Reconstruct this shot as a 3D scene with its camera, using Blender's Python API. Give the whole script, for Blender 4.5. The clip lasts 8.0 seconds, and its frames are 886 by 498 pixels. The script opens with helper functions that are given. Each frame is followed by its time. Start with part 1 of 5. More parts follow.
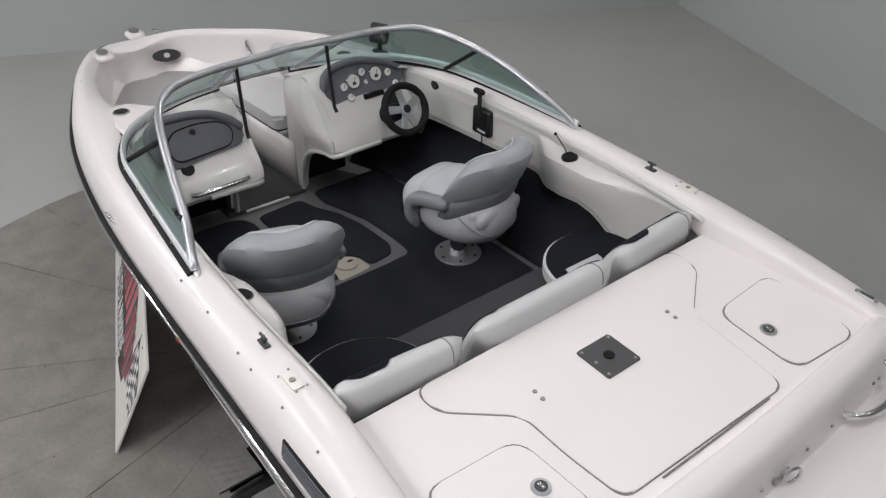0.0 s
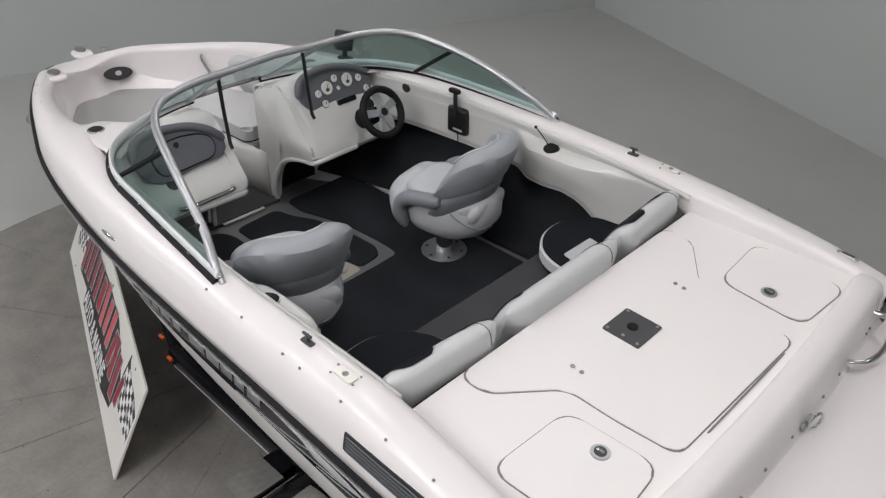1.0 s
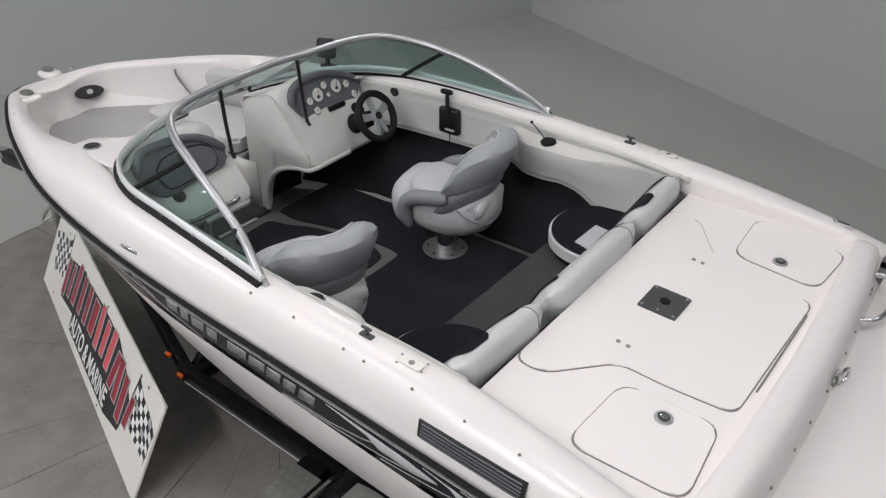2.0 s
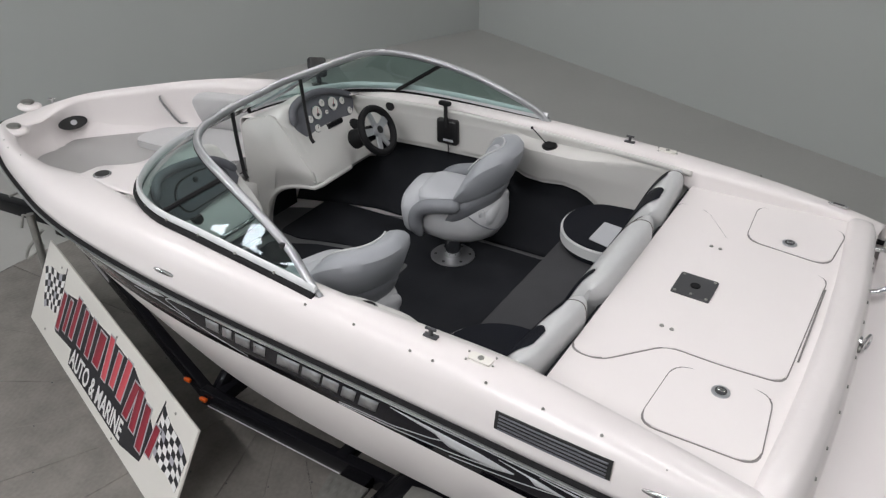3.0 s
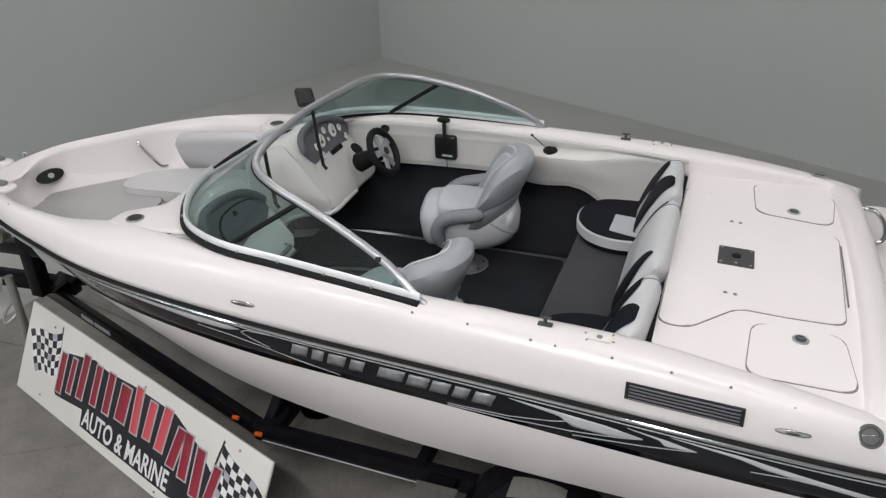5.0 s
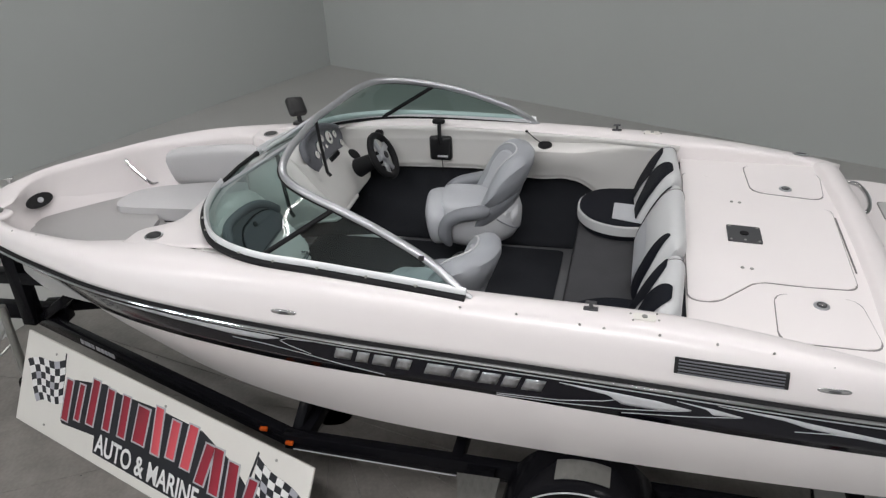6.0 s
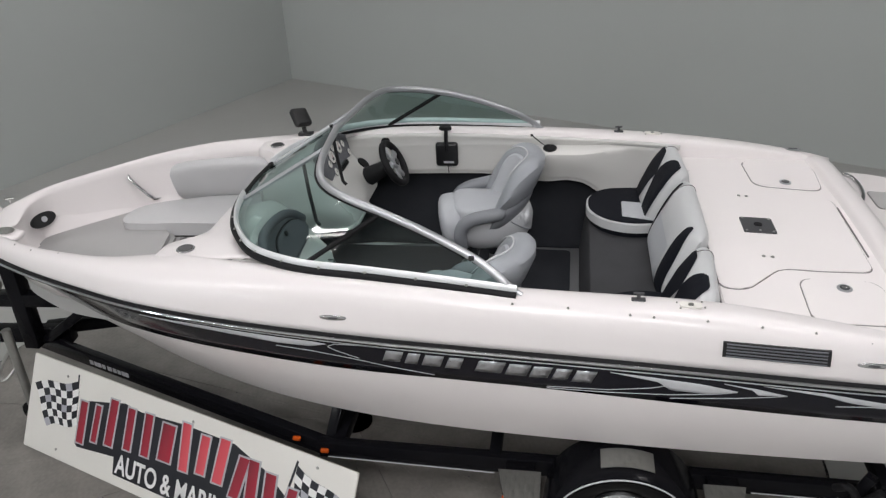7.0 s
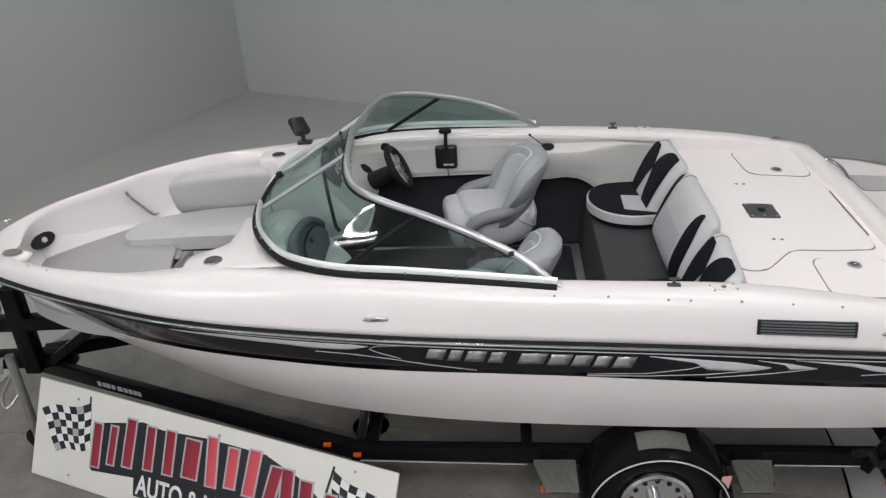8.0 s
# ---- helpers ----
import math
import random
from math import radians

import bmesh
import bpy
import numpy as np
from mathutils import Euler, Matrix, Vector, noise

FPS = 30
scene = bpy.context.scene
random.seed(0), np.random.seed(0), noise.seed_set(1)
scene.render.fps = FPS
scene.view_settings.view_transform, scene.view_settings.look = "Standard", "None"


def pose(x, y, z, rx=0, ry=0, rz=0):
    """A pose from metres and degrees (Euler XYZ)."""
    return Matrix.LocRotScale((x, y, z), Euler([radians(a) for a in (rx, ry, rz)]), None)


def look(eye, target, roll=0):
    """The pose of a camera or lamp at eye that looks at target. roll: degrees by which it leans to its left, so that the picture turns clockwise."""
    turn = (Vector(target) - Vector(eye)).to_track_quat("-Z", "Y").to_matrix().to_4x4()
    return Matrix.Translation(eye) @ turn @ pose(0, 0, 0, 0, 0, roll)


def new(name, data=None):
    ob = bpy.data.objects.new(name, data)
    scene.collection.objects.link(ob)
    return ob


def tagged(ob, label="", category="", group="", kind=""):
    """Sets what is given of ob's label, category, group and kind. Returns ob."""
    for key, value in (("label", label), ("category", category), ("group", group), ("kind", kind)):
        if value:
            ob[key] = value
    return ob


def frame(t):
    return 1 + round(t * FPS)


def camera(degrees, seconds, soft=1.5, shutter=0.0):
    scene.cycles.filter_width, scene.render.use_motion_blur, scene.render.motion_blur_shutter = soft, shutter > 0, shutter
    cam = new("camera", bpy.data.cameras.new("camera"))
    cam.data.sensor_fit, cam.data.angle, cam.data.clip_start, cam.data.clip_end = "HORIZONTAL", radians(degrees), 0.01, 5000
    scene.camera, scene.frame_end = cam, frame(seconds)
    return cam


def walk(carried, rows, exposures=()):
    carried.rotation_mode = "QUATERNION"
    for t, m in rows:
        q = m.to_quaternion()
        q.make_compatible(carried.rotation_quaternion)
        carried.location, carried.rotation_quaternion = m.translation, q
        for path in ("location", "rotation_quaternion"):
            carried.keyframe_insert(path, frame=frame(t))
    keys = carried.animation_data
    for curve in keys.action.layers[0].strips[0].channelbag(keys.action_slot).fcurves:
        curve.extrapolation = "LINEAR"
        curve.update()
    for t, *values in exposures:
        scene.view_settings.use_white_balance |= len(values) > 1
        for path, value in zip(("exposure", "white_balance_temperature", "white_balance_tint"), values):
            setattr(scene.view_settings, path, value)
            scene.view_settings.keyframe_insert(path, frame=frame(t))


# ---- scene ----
cam = camera(58.2, 8.0, soft=1.3)
PATH = [
    (0, (5.691, -1.883, 3.381), (4.398, -0.848, 2.259), 0.5),
    (0.5, (5.591, -2.089, 3.366), (4.366, -0.962, 2.258), 0.6),
    (1, (5.483, -2.289, 3.352), (4.328, -1.076, 2.258), 0.6),
    (1.5, (5.354, -2.482, 3.328), (4.266, -1.197, 2.248), 0.6),
    (3, (4.915, -3.018, 3.301), (4.013, -1.553, 2.28), -0.5),
    (3.5, (4.746, -3.184, 3.302), (3.91, -1.667, 2.302), -0.8),
    (4, (4.569, -3.329, 3.295), (3.801, -1.768, 2.309), -1.0),
    (4.5, (4.383, -3.471, 3.297), (3.687, -1.867, 2.327), -1.2),
    (6, (3.785, -3.824, 3.337), (3.327, -2.129, 2.378), -3.0),
    (6.5, (3.564, -3.925, 3.354), (3.185, -2.208, 2.4), -3.0),
    (7, (3.34, -4.01, 3.353), (3.031, -2.271, 2.414), -2.9),
    (7.5, (3.116, -4.081, 3.364), (2.884, -2.327, 2.431), -3.2),
    (8, (2.897, -4.141, 3.37), (2.745, -2.376, 2.441), -3.4),
]
walk(cam, [(t, look(eye, target, roll)) for t, eye, target, roll in PATH], exposures=[(0.0, 0.0), (8.0, 0.0)])

# ---------------------------------------------------------------- light
world = bpy.data.worlds.new("world")
scene.world = world
world.use_nodes = True
world.node_tree.nodes["Background"].inputs[0].default_value = (0.9, 0.95, 1.0, 1)
world.node_tree.nodes["Background"].inputs[1].default_value = 0.03

AXIS = Vector((2.02, -0.16, 0.0))      # middle of the round platform
ROOM_TURN = -24.0                      # degrees by which the room stands askew to the boat
CEIL = 5.2
# watts of each ceiling panel, by its place along and towards the back wall
LAMP_WATTS = {(-4.2, -6.6): 27.0, (-2.5, -5.75): 42.0, (-1.85, -5.0): 42.0, (3.4, -5.4): 142.0, (0.9, -3.4): 42.0, (3.8, -3.4): 86.0,
              (-4.2, 0.2): 6.0, (-0.4, 0.2): 17.0, (3.4, 0.2): 34.0, (-4.2, 2.8): 44.0, (-0.4, 2.8): 9.0, (3.4, 2.8): 30.0}

ASKEW = {(-2.5, -5.75): -37.0, (-1.85, -5.0): -37.0}         # battens that hang at an angle to the others


def room(a, b, z=0.0):
    """A place in the room: a along the back wall, b towards the back wall, from the platform's middle."""
    q = radians(ROOM_TURN)
    return Vector((AXIS.x + a * math.cos(q) - b * math.sin(q), AXIS.y + a * math.sin(q) + b * math.cos(q), z))


for (a, b), watts in LAMP_WATTS.items():
    data = bpy.data.lights.new("panel_light", "AREA")
    data.shape, data.size, data.size_y, data.energy, data.color = "RECTANGLE", 2.3, 0.05, watts, (0.995, 0.972, 1.0)
    ob = new("panel_light", data)
    ob.matrix_world = Matrix.Translation(room(a, b, CEIL - 0.09)) @ pose(0, 0, 0, 0, 0, ROOM_TURN + ASKEW.get((a, b), 0))


# ---------------------------------------------------------------- materials
def material(name, base, rough=0.5, metal=0.0, coat=0.0, vary=0.08, scale=6.0, bump=0.0, bump_scale=60.0, rough_vary=0.06, spec=0.5, coat_rough=0.06):
    m = bpy.data.materials.new(name)
    m.use_nodes = True
    nt = m.node_tree
    n, l = nt.nodes, nt.links
    b = n["Principled BSDF"]
    tc = n.new("ShaderNodeTexCoord")
    big = n.new("ShaderNodeTexNoise")
    big.inputs["Scale"].default_value, big.inputs["Detail"].default_value = scale, 6
    fine = n.new("ShaderNodeTexNoise")
    fine.inputs["Scale"].default_value, fine.inputs["Detail"].default_value = bump_scale, 4
    l.new(tc.outputs["Object"], big.inputs["Vector"])
    l.new(tc.outputs["Object"], fine.inputs["Vector"])
    mix = n.new("ShaderNodeMix")
    mix.data_type = "RGBA"
    mix.inputs["A"].default_value = (*[c * (1 - vary) for c in base], 1)
    mix.inputs["B"].default_value = (*[min(1, c * (1 + vary)) for c in base], 1)
    add = n.new("ShaderNodeMath")
    add.operation = "MULTIPLY_ADD"
    l.new(fine.outputs["Fac"], add.inputs[0])
    add.inputs[1].default_value = 0.35
    l.new(big.outputs["Fac"], add.inputs[2])
    sub = n.new("ShaderNodeMath")
    sub.operation, sub.use_clamp = "SUBTRACT", True
    l.new(add.outputs[0], sub.inputs[0])
    sub.inputs[1].default_value = 0.17
    l.new(sub.outputs[0], mix.inputs["Factor"])
    l.new(mix.outputs["Result"], b.inputs["Base Color"])
    rr = n.new("ShaderNodeMapRange")
    rr.inputs["To Min"].default_value, rr.inputs["To Max"].default_value = max(0.02, rough - rough_vary), rough + rough_vary
    l.new(big.outputs["Fac"], rr.inputs["Value"])
    l.new(rr.outputs[0], b.inputs["Roughness"])
    b.inputs["Metallic"].default_value = metal
    b.inputs["Specular IOR Level"].default_value = spec
    b.inputs["Coat Weight"].default_value = coat
    b.inputs["Coat Roughness"].default_value = coat_rough
    if bump:
        bp = n.new("ShaderNodeBump")
        bp.inputs["Strength"].default_value, bp.inputs["Distance"].default_value = bump, 0.004
        l.new(fine.outputs["Fac"], bp.inputs["Height"])
        l.new(bp.outputs[0], b.inputs["Normal"])
    return m


GEL = material("white_gelcoat", (0.768, 0.728, 0.722), 0.32, coat_rough=0.12, coat=0.3, vary=0.02, scale=2.5, bump=0.02, bump_scale=9)
LINER = material("cream_gelcoat", (0.64, 0.632, 0.61), 0.30, coat=0.25, vary=0.025, scale=2.5, bump=0.02, bump_scale=12)
NONSKID = material("deck_gelcoat", (0.805, 0.767, 0.757), 0.58, coat=0.0, vary=0.02, scale=3, bump=0.08, bump_scale=420, spec=0.25)
BLACK = material("black_gelcoat", (0.006, 0.006, 0.010), 0.12, coat=0.0, vary=0.2, scale=2, spec=0.28)
RUBBER = material("black_rubber", (0.012, 0.012, 0.013), 0.55, vary=0.2, bump=0.1, bump_scale=200, spec=0.15)
CARPET = material("black_carpet", (0.032, 0.034, 0.039), 0.95, vary=0.3, scale=4, bump=0.9, bump_scale=900, spec=0.06)
CARPET_GREY = material("charcoal_carpet", (0.072, 0.073, 0.077), 0.95, vary=0.2, scale=5, bump=0.9, bump_scale=900, spec=0.08)
FLOORGREY = material("grey_gelcoat_floor", (0.15, 0.152, 0.158), 0.5, vary=0.1, scale=6, bump=0.1, bump_scale=300)
DASHGREY = material("dark_grey_vinyl", (0.125, 0.128, 0.145), 0.42, vary=0.08, scale=8, bump=0.25, bump_scale=700)
VINYL = material("light_grey_vinyl", (0.46, 0.475, 0.50), 0.42, vary=0.04, scale=7, bump=0.22, bump_scale=650)
VINYL_BACK = material("blue_grey_vinyl", (0.335, 0.35, 0.375), 0.38, vary=0.05, scale=7, bump=0.22, bump_scale=650)
VINYL_MID = material("mid_grey_vinyl", (0.225, 0.235, 0.255), 0.42, vary=0.05, scale=7, bump=0.22, bump_scale=650)
VINYL_WHITE = material("white_vinyl", (0.55, 0.56, 0.565), 0.4, vary=0.035, scale=7, bump=0.2, bump_scale=650)
VINYL_BLACK = material("black_vinyl", (0.009, 0.010, 0.014), 0.58, vary=0.2, scale=7, bump=0.3, bump_scale=500, spec=0.08)
SHELL = material("grey_moulded_shell", (0.50, 0.51, 0.525), 0.38, vary=0.04, scale=5, bump=0.05, bump_scale=200)
CUSHION_BOW = material("bow_cushion_vinyl", (0.52, 0.52, 0.525), 0.45, vary=0.04, scale=7, bump=0.2, bump_scale=650)
SEATBASE = material("grey_bow_gelcoat", (0.37, 0.365, 0.36), 0.45, vary=0.04, scale=6, bump=0.05, bump_scale=200)
ALU = material("brushed_aluminium", (0.50, 0.51, 0.53), 0.36, metal=0.75, vary=0.03, scale=14, rough_vary=0.04)
RAILMETAL = material("bright_anodised_rail", (0.48, 0.49, 0.51), 0.33, metal=0.75, vary=0.06, scale=14, rough_vary=0.06)
CHROME = material("polished_steel", (0.72, 0.72, 0.73), 0.09, metal=1.0, vary=0.05, scale=20)
PLASTIC = material("black_plastic", (0.010, 0.010, 0.011), 0.35, vary=0.15, scale=12, bump=0.08, bump_scale=400)
PLATE = material("grey_plastic_plate", (0.055, 0.056, 0.060), 0.45, vary=0.1, scale=15, bump=0.1, bump_scale=300)
SILL = material("sill_aluminium", (0.72, 0.73, 0.74), 0.4, metal=0.3, vary=0.06, scale=20)
SEAM = material("seam_sealant", (0.20, 0.19, 0.185), 0.6, vary=0.45, scale=18)
GAUGE = material("gauge_face", (0.72, 0.71, 0.68), 0.35, vary=0.06, scale=40)
SILVER = material("silver_foil", (0.58, 0.59, 0.61), 0.35, metal=0.2, vary=0.12, scale=18)
TRAILER = material("black_frame_paint", (0.006, 0.006, 0.0075), 0.2, spec=0.10, vary=0.25, scale=8, bump=0.05, bump_scale=90)
GALV = material("galvanised_steel", (0.34, 0.34, 0.32), 0.42, metal=0.8, vary=0.25, scale=18, bump=0.1, bump_scale=120)
TYRE = material("tyre_rubber", (0.007, 0.007, 0.007), 0.6, spec=0.2, vary=0.2, scale=30, bump=0.3, bump_scale=150)
WALL = material("wall_paint", (0.435, 0.458, 0.446), 0.75, vary=0.02, scale=0.7, bump=0.06, bump_scale=60)
FLOOR = material("sealed_floor", (0.36, 0.36, 0.345), 0.38, vary=0.10, scale=1.3, bump=0.05, bump_scale=25)
CEILING = material("ceiling_paint", (0.45, 0.45, 0.45), 0.8, vary=0.02, scale=1)
SIGNWHITE = material("painted_sign_board", (0.66, 0.645, 0.605), 0.35, vary=0.04, scale=3)
RED = material("red_sign_paint", (0.46, 0.02, 0.035), 0.35, vary=0.35, scale=4)


def fade(mat, dark, light):
    """A printed colour that runs from dark to light across each piece."""
    n, l = mat.node_tree.nodes, mat.node_tree.links
    tc = n.new("ShaderNodeTexCoord")
    sep = n.new("ShaderNodeSeparateXYZ")
    l.new(tc.outputs["Generated"], sep.inputs[0])
    ramp = n.new("ShaderNodeValToRGB")
    ramp.color_ramp.elements[0].color, ramp.color_ramp.elements[1].color = (*dark, 1), (*light, 1)
    add = n.new("ShaderNodeMath")
    add.operation = "MULTIPLY_ADD"
    l.new(sep.outputs["X"], add.inputs[0])
    add.inputs[1].default_value = 0.6
    inv = n.new("ShaderNodeMath")
    inv.operation = "MULTIPLY_ADD"
    l.new(sep.outputs["Z"], inv.inputs[0])
    inv.inputs[1].default_value, inv.inputs[2].default_value = -0.5, 0.5
    l.new(inv.outputs[0], add.inputs[2])
    l.new(add.outputs[0], ramp.inputs[0])
    l.new(ramp.outputs[0], n["Principled BSDF"].inputs["Base Color"])


fade(RED, (0.10, 0.008, 0.018), (0.40, 0.022, 0.045))
RED_BRIGHT = material("bright_red_sign_paint", (0.6, 0.05, 0.07), 0.35, vary=0.3, scale=4)
fade(RED_BRIGHT, (0.36, 0.02, 0.04), (0.72, 0.11, 0.13))
NAVY = material("black_sign_paint", (0.010, 0.011, 0.016), 0.35, vary=0.2, scale=5)
PADGREY = material("grey_foot_pad", (0.42, 0.41, 0.405), 0.7, vary=0.08, scale=8, bump=0.3, bump_scale=300)
LETTER = material("brushed_letter_foil", (0.50, 0.51, 0.53), 0.30, metal=0.85, vary=0.25, scale=30)
SIGNSILVER = material("silver_sign_paint", (0.38, 0.38, 0.40), 0.4, vary=0.15, scale=6)
SIGNINK = material("white_sign_paint", (0.72, 0.72, 0.71), 0.4, vary=0.05, scale=6)
AMBER = material("amber_lens", (0.55, 0.09, 0.01), 0.25, coat=0.5, vary=0.1, scale=30)
REDLENS = material("red_lens", (0.5, 0.012, 0.01), 0.25, coat=0.5, vary=0.1, scale=30)


def plate_material(name, base, rough, metal, scale, strength, vary=0.26, stain=3.0):
    """Raised tread pattern."""
    m = material(name, base, rough, metal, vary=vary, scale=stain, bump_scale=40)
    nt = m.node_tree
    n, l = nt.nodes, nt.links
    tc = n.new("ShaderNodeTexCoord")
    hs = []
    for turn in (45, -45):
        mp = n.new("ShaderNodeMapping")
        mp.inputs["Rotation"].default_value = (0, 0, radians(turn))
        mp.inputs["Scale"].default_value = (scale, scale * 0.45, scale)
        l.new(tc.outputs["Object"], mp.inputs["Vector"])
        vo = n.new("ShaderNodeTexVoronoi")
        vo.inputs["Scale"].default_value, vo.inputs["Randomness"].default_value = 1.0, 0.0
        l.new(mp.outputs[0], vo.inputs["Vector"])
        ra = n.new("ShaderNodeMapRange")
        ra.inputs["From Min"].default_value, ra.inputs["From Max"].default_value = 0.42, 0.2
        l.new(vo.outputs["Distance"], ra.inputs["Value"])
        hs.append(ra)
    mx = n.new("ShaderNodeMath")
    mx.operation = "MAXIMUM"
    l.new(hs[0].outputs[0], mx.inputs[0])
    l.new(hs[1].outputs[0], mx.inputs[1])
    bp = n.new("ShaderNodeBump")
    bp.inputs["Strength"].default_value, bp.inputs["Distance"].default_value = strength, 0.003
    l.new(mx.outputs[0], bp.inputs["Height"])
    l.new(bp.outputs[0], n["Principled BSDF"].inputs["Normal"])
    return m


DIAMOND = plate_material("tread_plate", (0.24, 0.24, 0.225), 0.45, 0.6, 30.0, 0.6)
PLATFORM = plate_material("painted_tread_plate", (0.200, 0.187, 0.172), 0.5, 0.0, 38.0, 0.22, 0.42, 5.0)


def glass_material():
    m = bpy.data.materials.new("tinted_glass")
    m.use_nodes = True
    nt = m.node_tree
    n, l = nt.nodes, nt.links
    n.remove(n["Principled BSDF"])
    tr = n.new("ShaderNodeBsdfTransparent")
    tr.inputs[0].default_value = (0.445, 0.585, 0.56, 1)
    gl = n.new("ShaderNodeBsdfGlossy")
    gl.inputs["Roughness"].default_value = 0.015
    mx = n.new("ShaderNodeMixShader")
    lw = n.new("ShaderNodeLayerWeight")
    pw = n.new("ShaderNodeMath")
    pw.operation, pw.inputs[1].default_value = "POWER", 5.0
    l.new(lw.outputs["Facing"], pw.inputs[0])
    ma = n.new("ShaderNodeMath")
    ma.operation, ma.inputs[1].default_value, ma.inputs[2].default_value = "MULTIPLY_ADD", 0.7, 0.055
    l.new(pw.outputs[0], ma.inputs[0])
    l.new(ma.outputs[0], mx.inputs[0])
    l.new(tr.outputs[0], mx.inputs[1])
    l.new(gl.outputs[0], mx.inputs[2])
    l.new(mx.outputs[0], n["Material Output"].inputs[0])
    return m


GLASS = glass_material()


def emitter(name, colour, strength):
    m = bpy.data.materials.new(name)
    m.use_nodes = True
    b = m.node_tree.nodes["Principled BSDF"]
    b.inputs["Base Color"].default_value = (0.8, 0.8, 0.8, 1)
    b.inputs["Emission Color"].default_value = (*colour, 1)
    b.inputs["Emission Strength"].default_value = strength
    return m


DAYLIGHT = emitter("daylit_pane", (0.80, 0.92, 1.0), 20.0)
LED = emitter("lit_tube", (1.0, 0.98, 0.95), 14.0)


# ---------------------------------------------------------------- mesh helpers
def part(name, bm, mat, parent=None, label="", smooth=True, solid=0.0, angle=40):
    """Links a bmesh as one mesh object under a thing or under a part."""
    bmesh.ops.recalc_face_normals(bm, faces=bm.faces)
    me = bpy.data.meshes.new(name)
    bm.to_mesh(me)
    bm.free()
    me.materials.append(mat)
    ob = new(name, me)
    if smooth:
        me.polygons.foreach_set("use_smooth", [True] * len(me.polygons))
        me.set_sharp_from_angle(angle=radians(angle))
    if solid:
        mod = ob.modifiers.new("thickness", "SOLIDIFY")
        mod.thickness, mod.offset = solid, -1
    if parent:
        ob.parent = parent
        if parent.type == "EMPTY":
            ob.matrix_parent_inverse = Matrix.Translation(parent.location).inverted()
    if label:
        ob["label"] = label
    return ob


def thing(name, at, label, category, group=""):
    ob = new(name)
    ob.location = at
    ob.empty_display_size = 0.1
    return tagged(ob, label, category, group)


def join(*bms):
    out = bms[0]
    for b in bms[1:]:
        me = bpy.data.meshes.new("tmp")
        b.to_mesh(me)
        out.from_mesh(me)
        bpy.data.meshes.remove(me)
        b.free()
    return out


def moved(bm, m):
    bmesh.ops.transform(bm, matrix=m, verts=bm.verts)
    return bm


def spline(pts, n):
    """n points on a smooth curve through pts."""
    p = [np.array(q, float) for q in pts]
    p = [2 * p[0] - p[1]] + p + [2 * p[-1] - p[-2]]
    out = []
    for k in range(n):
        u = k / (n - 1) * (len(p) - 3)
        i = min(int(u), len(p) - 4)
        t = u - i
        a, b, c, d = p[i:i + 4]
        out.append(0.5 * (2 * b + (c - a) * t + (2 * a - 5 * b + 4 * c - d) * t * t + (3 * b - a - 3 * c + d) * t ** 3))
    return out


def loft(rings, closed=False, caps=False, loop=False):
    bm = bmesh.new()
    vs = [[bm.verts.new(tuple(p)) for p in r] for r in rings]
    m = len(rings[0])
    rows = list(zip(vs, vs[1:])) + ([(vs[-1], vs[0])] if loop else [])
    for a, b in rows:
        for j in range(m if closed else m - 1):
            k = (j + 1) % m
            bm.faces.new((a[j], a[k], b[k], b[j]))
    if caps:
        bm.faces.new(vs[0])
        bm.faces.new(vs[-1])
    bmesh.ops.remove_doubles(bm, verts=bm.verts, dist=1e-5)
    return bm


def tube(path, r, n=10, loop=False, flat=1.0):
    """A rod of radius r along path; flat squashes it upright."""
    path = [Vector(p) for p in path]
    rs = r if isinstance(r, (list, tuple)) else [r] * len(path)
    rings, side = [], None
    for i, p in enumerate(path):
        if loop:
            d = path[(i + 1) % len(path)] - path[i - 1]
        else:
            d = path[min(i + 1, len(path) - 1)] - path[max(i - 1, 0)]
        d.normalize()
        if side is None:
            side = d.cross(Vector((0, 0, 1)))
            if side.length < 0.1:
                side = d.cross(Vector((1, 0, 0)))
        side = (side - d * side.dot(d)).normalized()
        up = side.cross(d)
        rings.append([p + (side * math.cos(q) + up * math.sin(q) * flat) * rs[i] for q in [2 * math.pi * k / n for k in range(n)]])
    return loft(rings, closed=True, caps=not loop, loop=loop)


def box(cx, cy, cz, sx, sy, sz, bevel=0.0, seg=2):
    bm = bmesh.new()
    bmesh.ops.create_cube(bm, size=1)
    bmesh.ops.transform(bm, matrix=Matrix.Translation((cx, cy, cz)) @ Matrix.Diagonal((sx, sy, sz, 1)), verts=bm.verts)
    if bevel:
        bmesh.ops.bevel(bm, geom=bm.edges[:], offset=bevel, segments=seg, affect="EDGES", profile=0.5)
    return bm


def beam(a, b, w, h, bevel=0.006):
    """A box section from a to b, w wide and h high."""
    a, b = Vector(a), Vector(b)
    bm = box(0, 0, 0, (b - a).length, w, h, bevel, 2)
    d = (b - a).normalized()
    side = Vector((0, 0, 1)).cross(d)
    side = side.normalized() if side.length > 0.05 else Vector((0, 1, 0))
    up = d.cross(side)
    m = Matrix((d, side, up)).transposed().to_4x4()
    return moved(bm, Matrix.Translation((a + b) / 2) @ m)


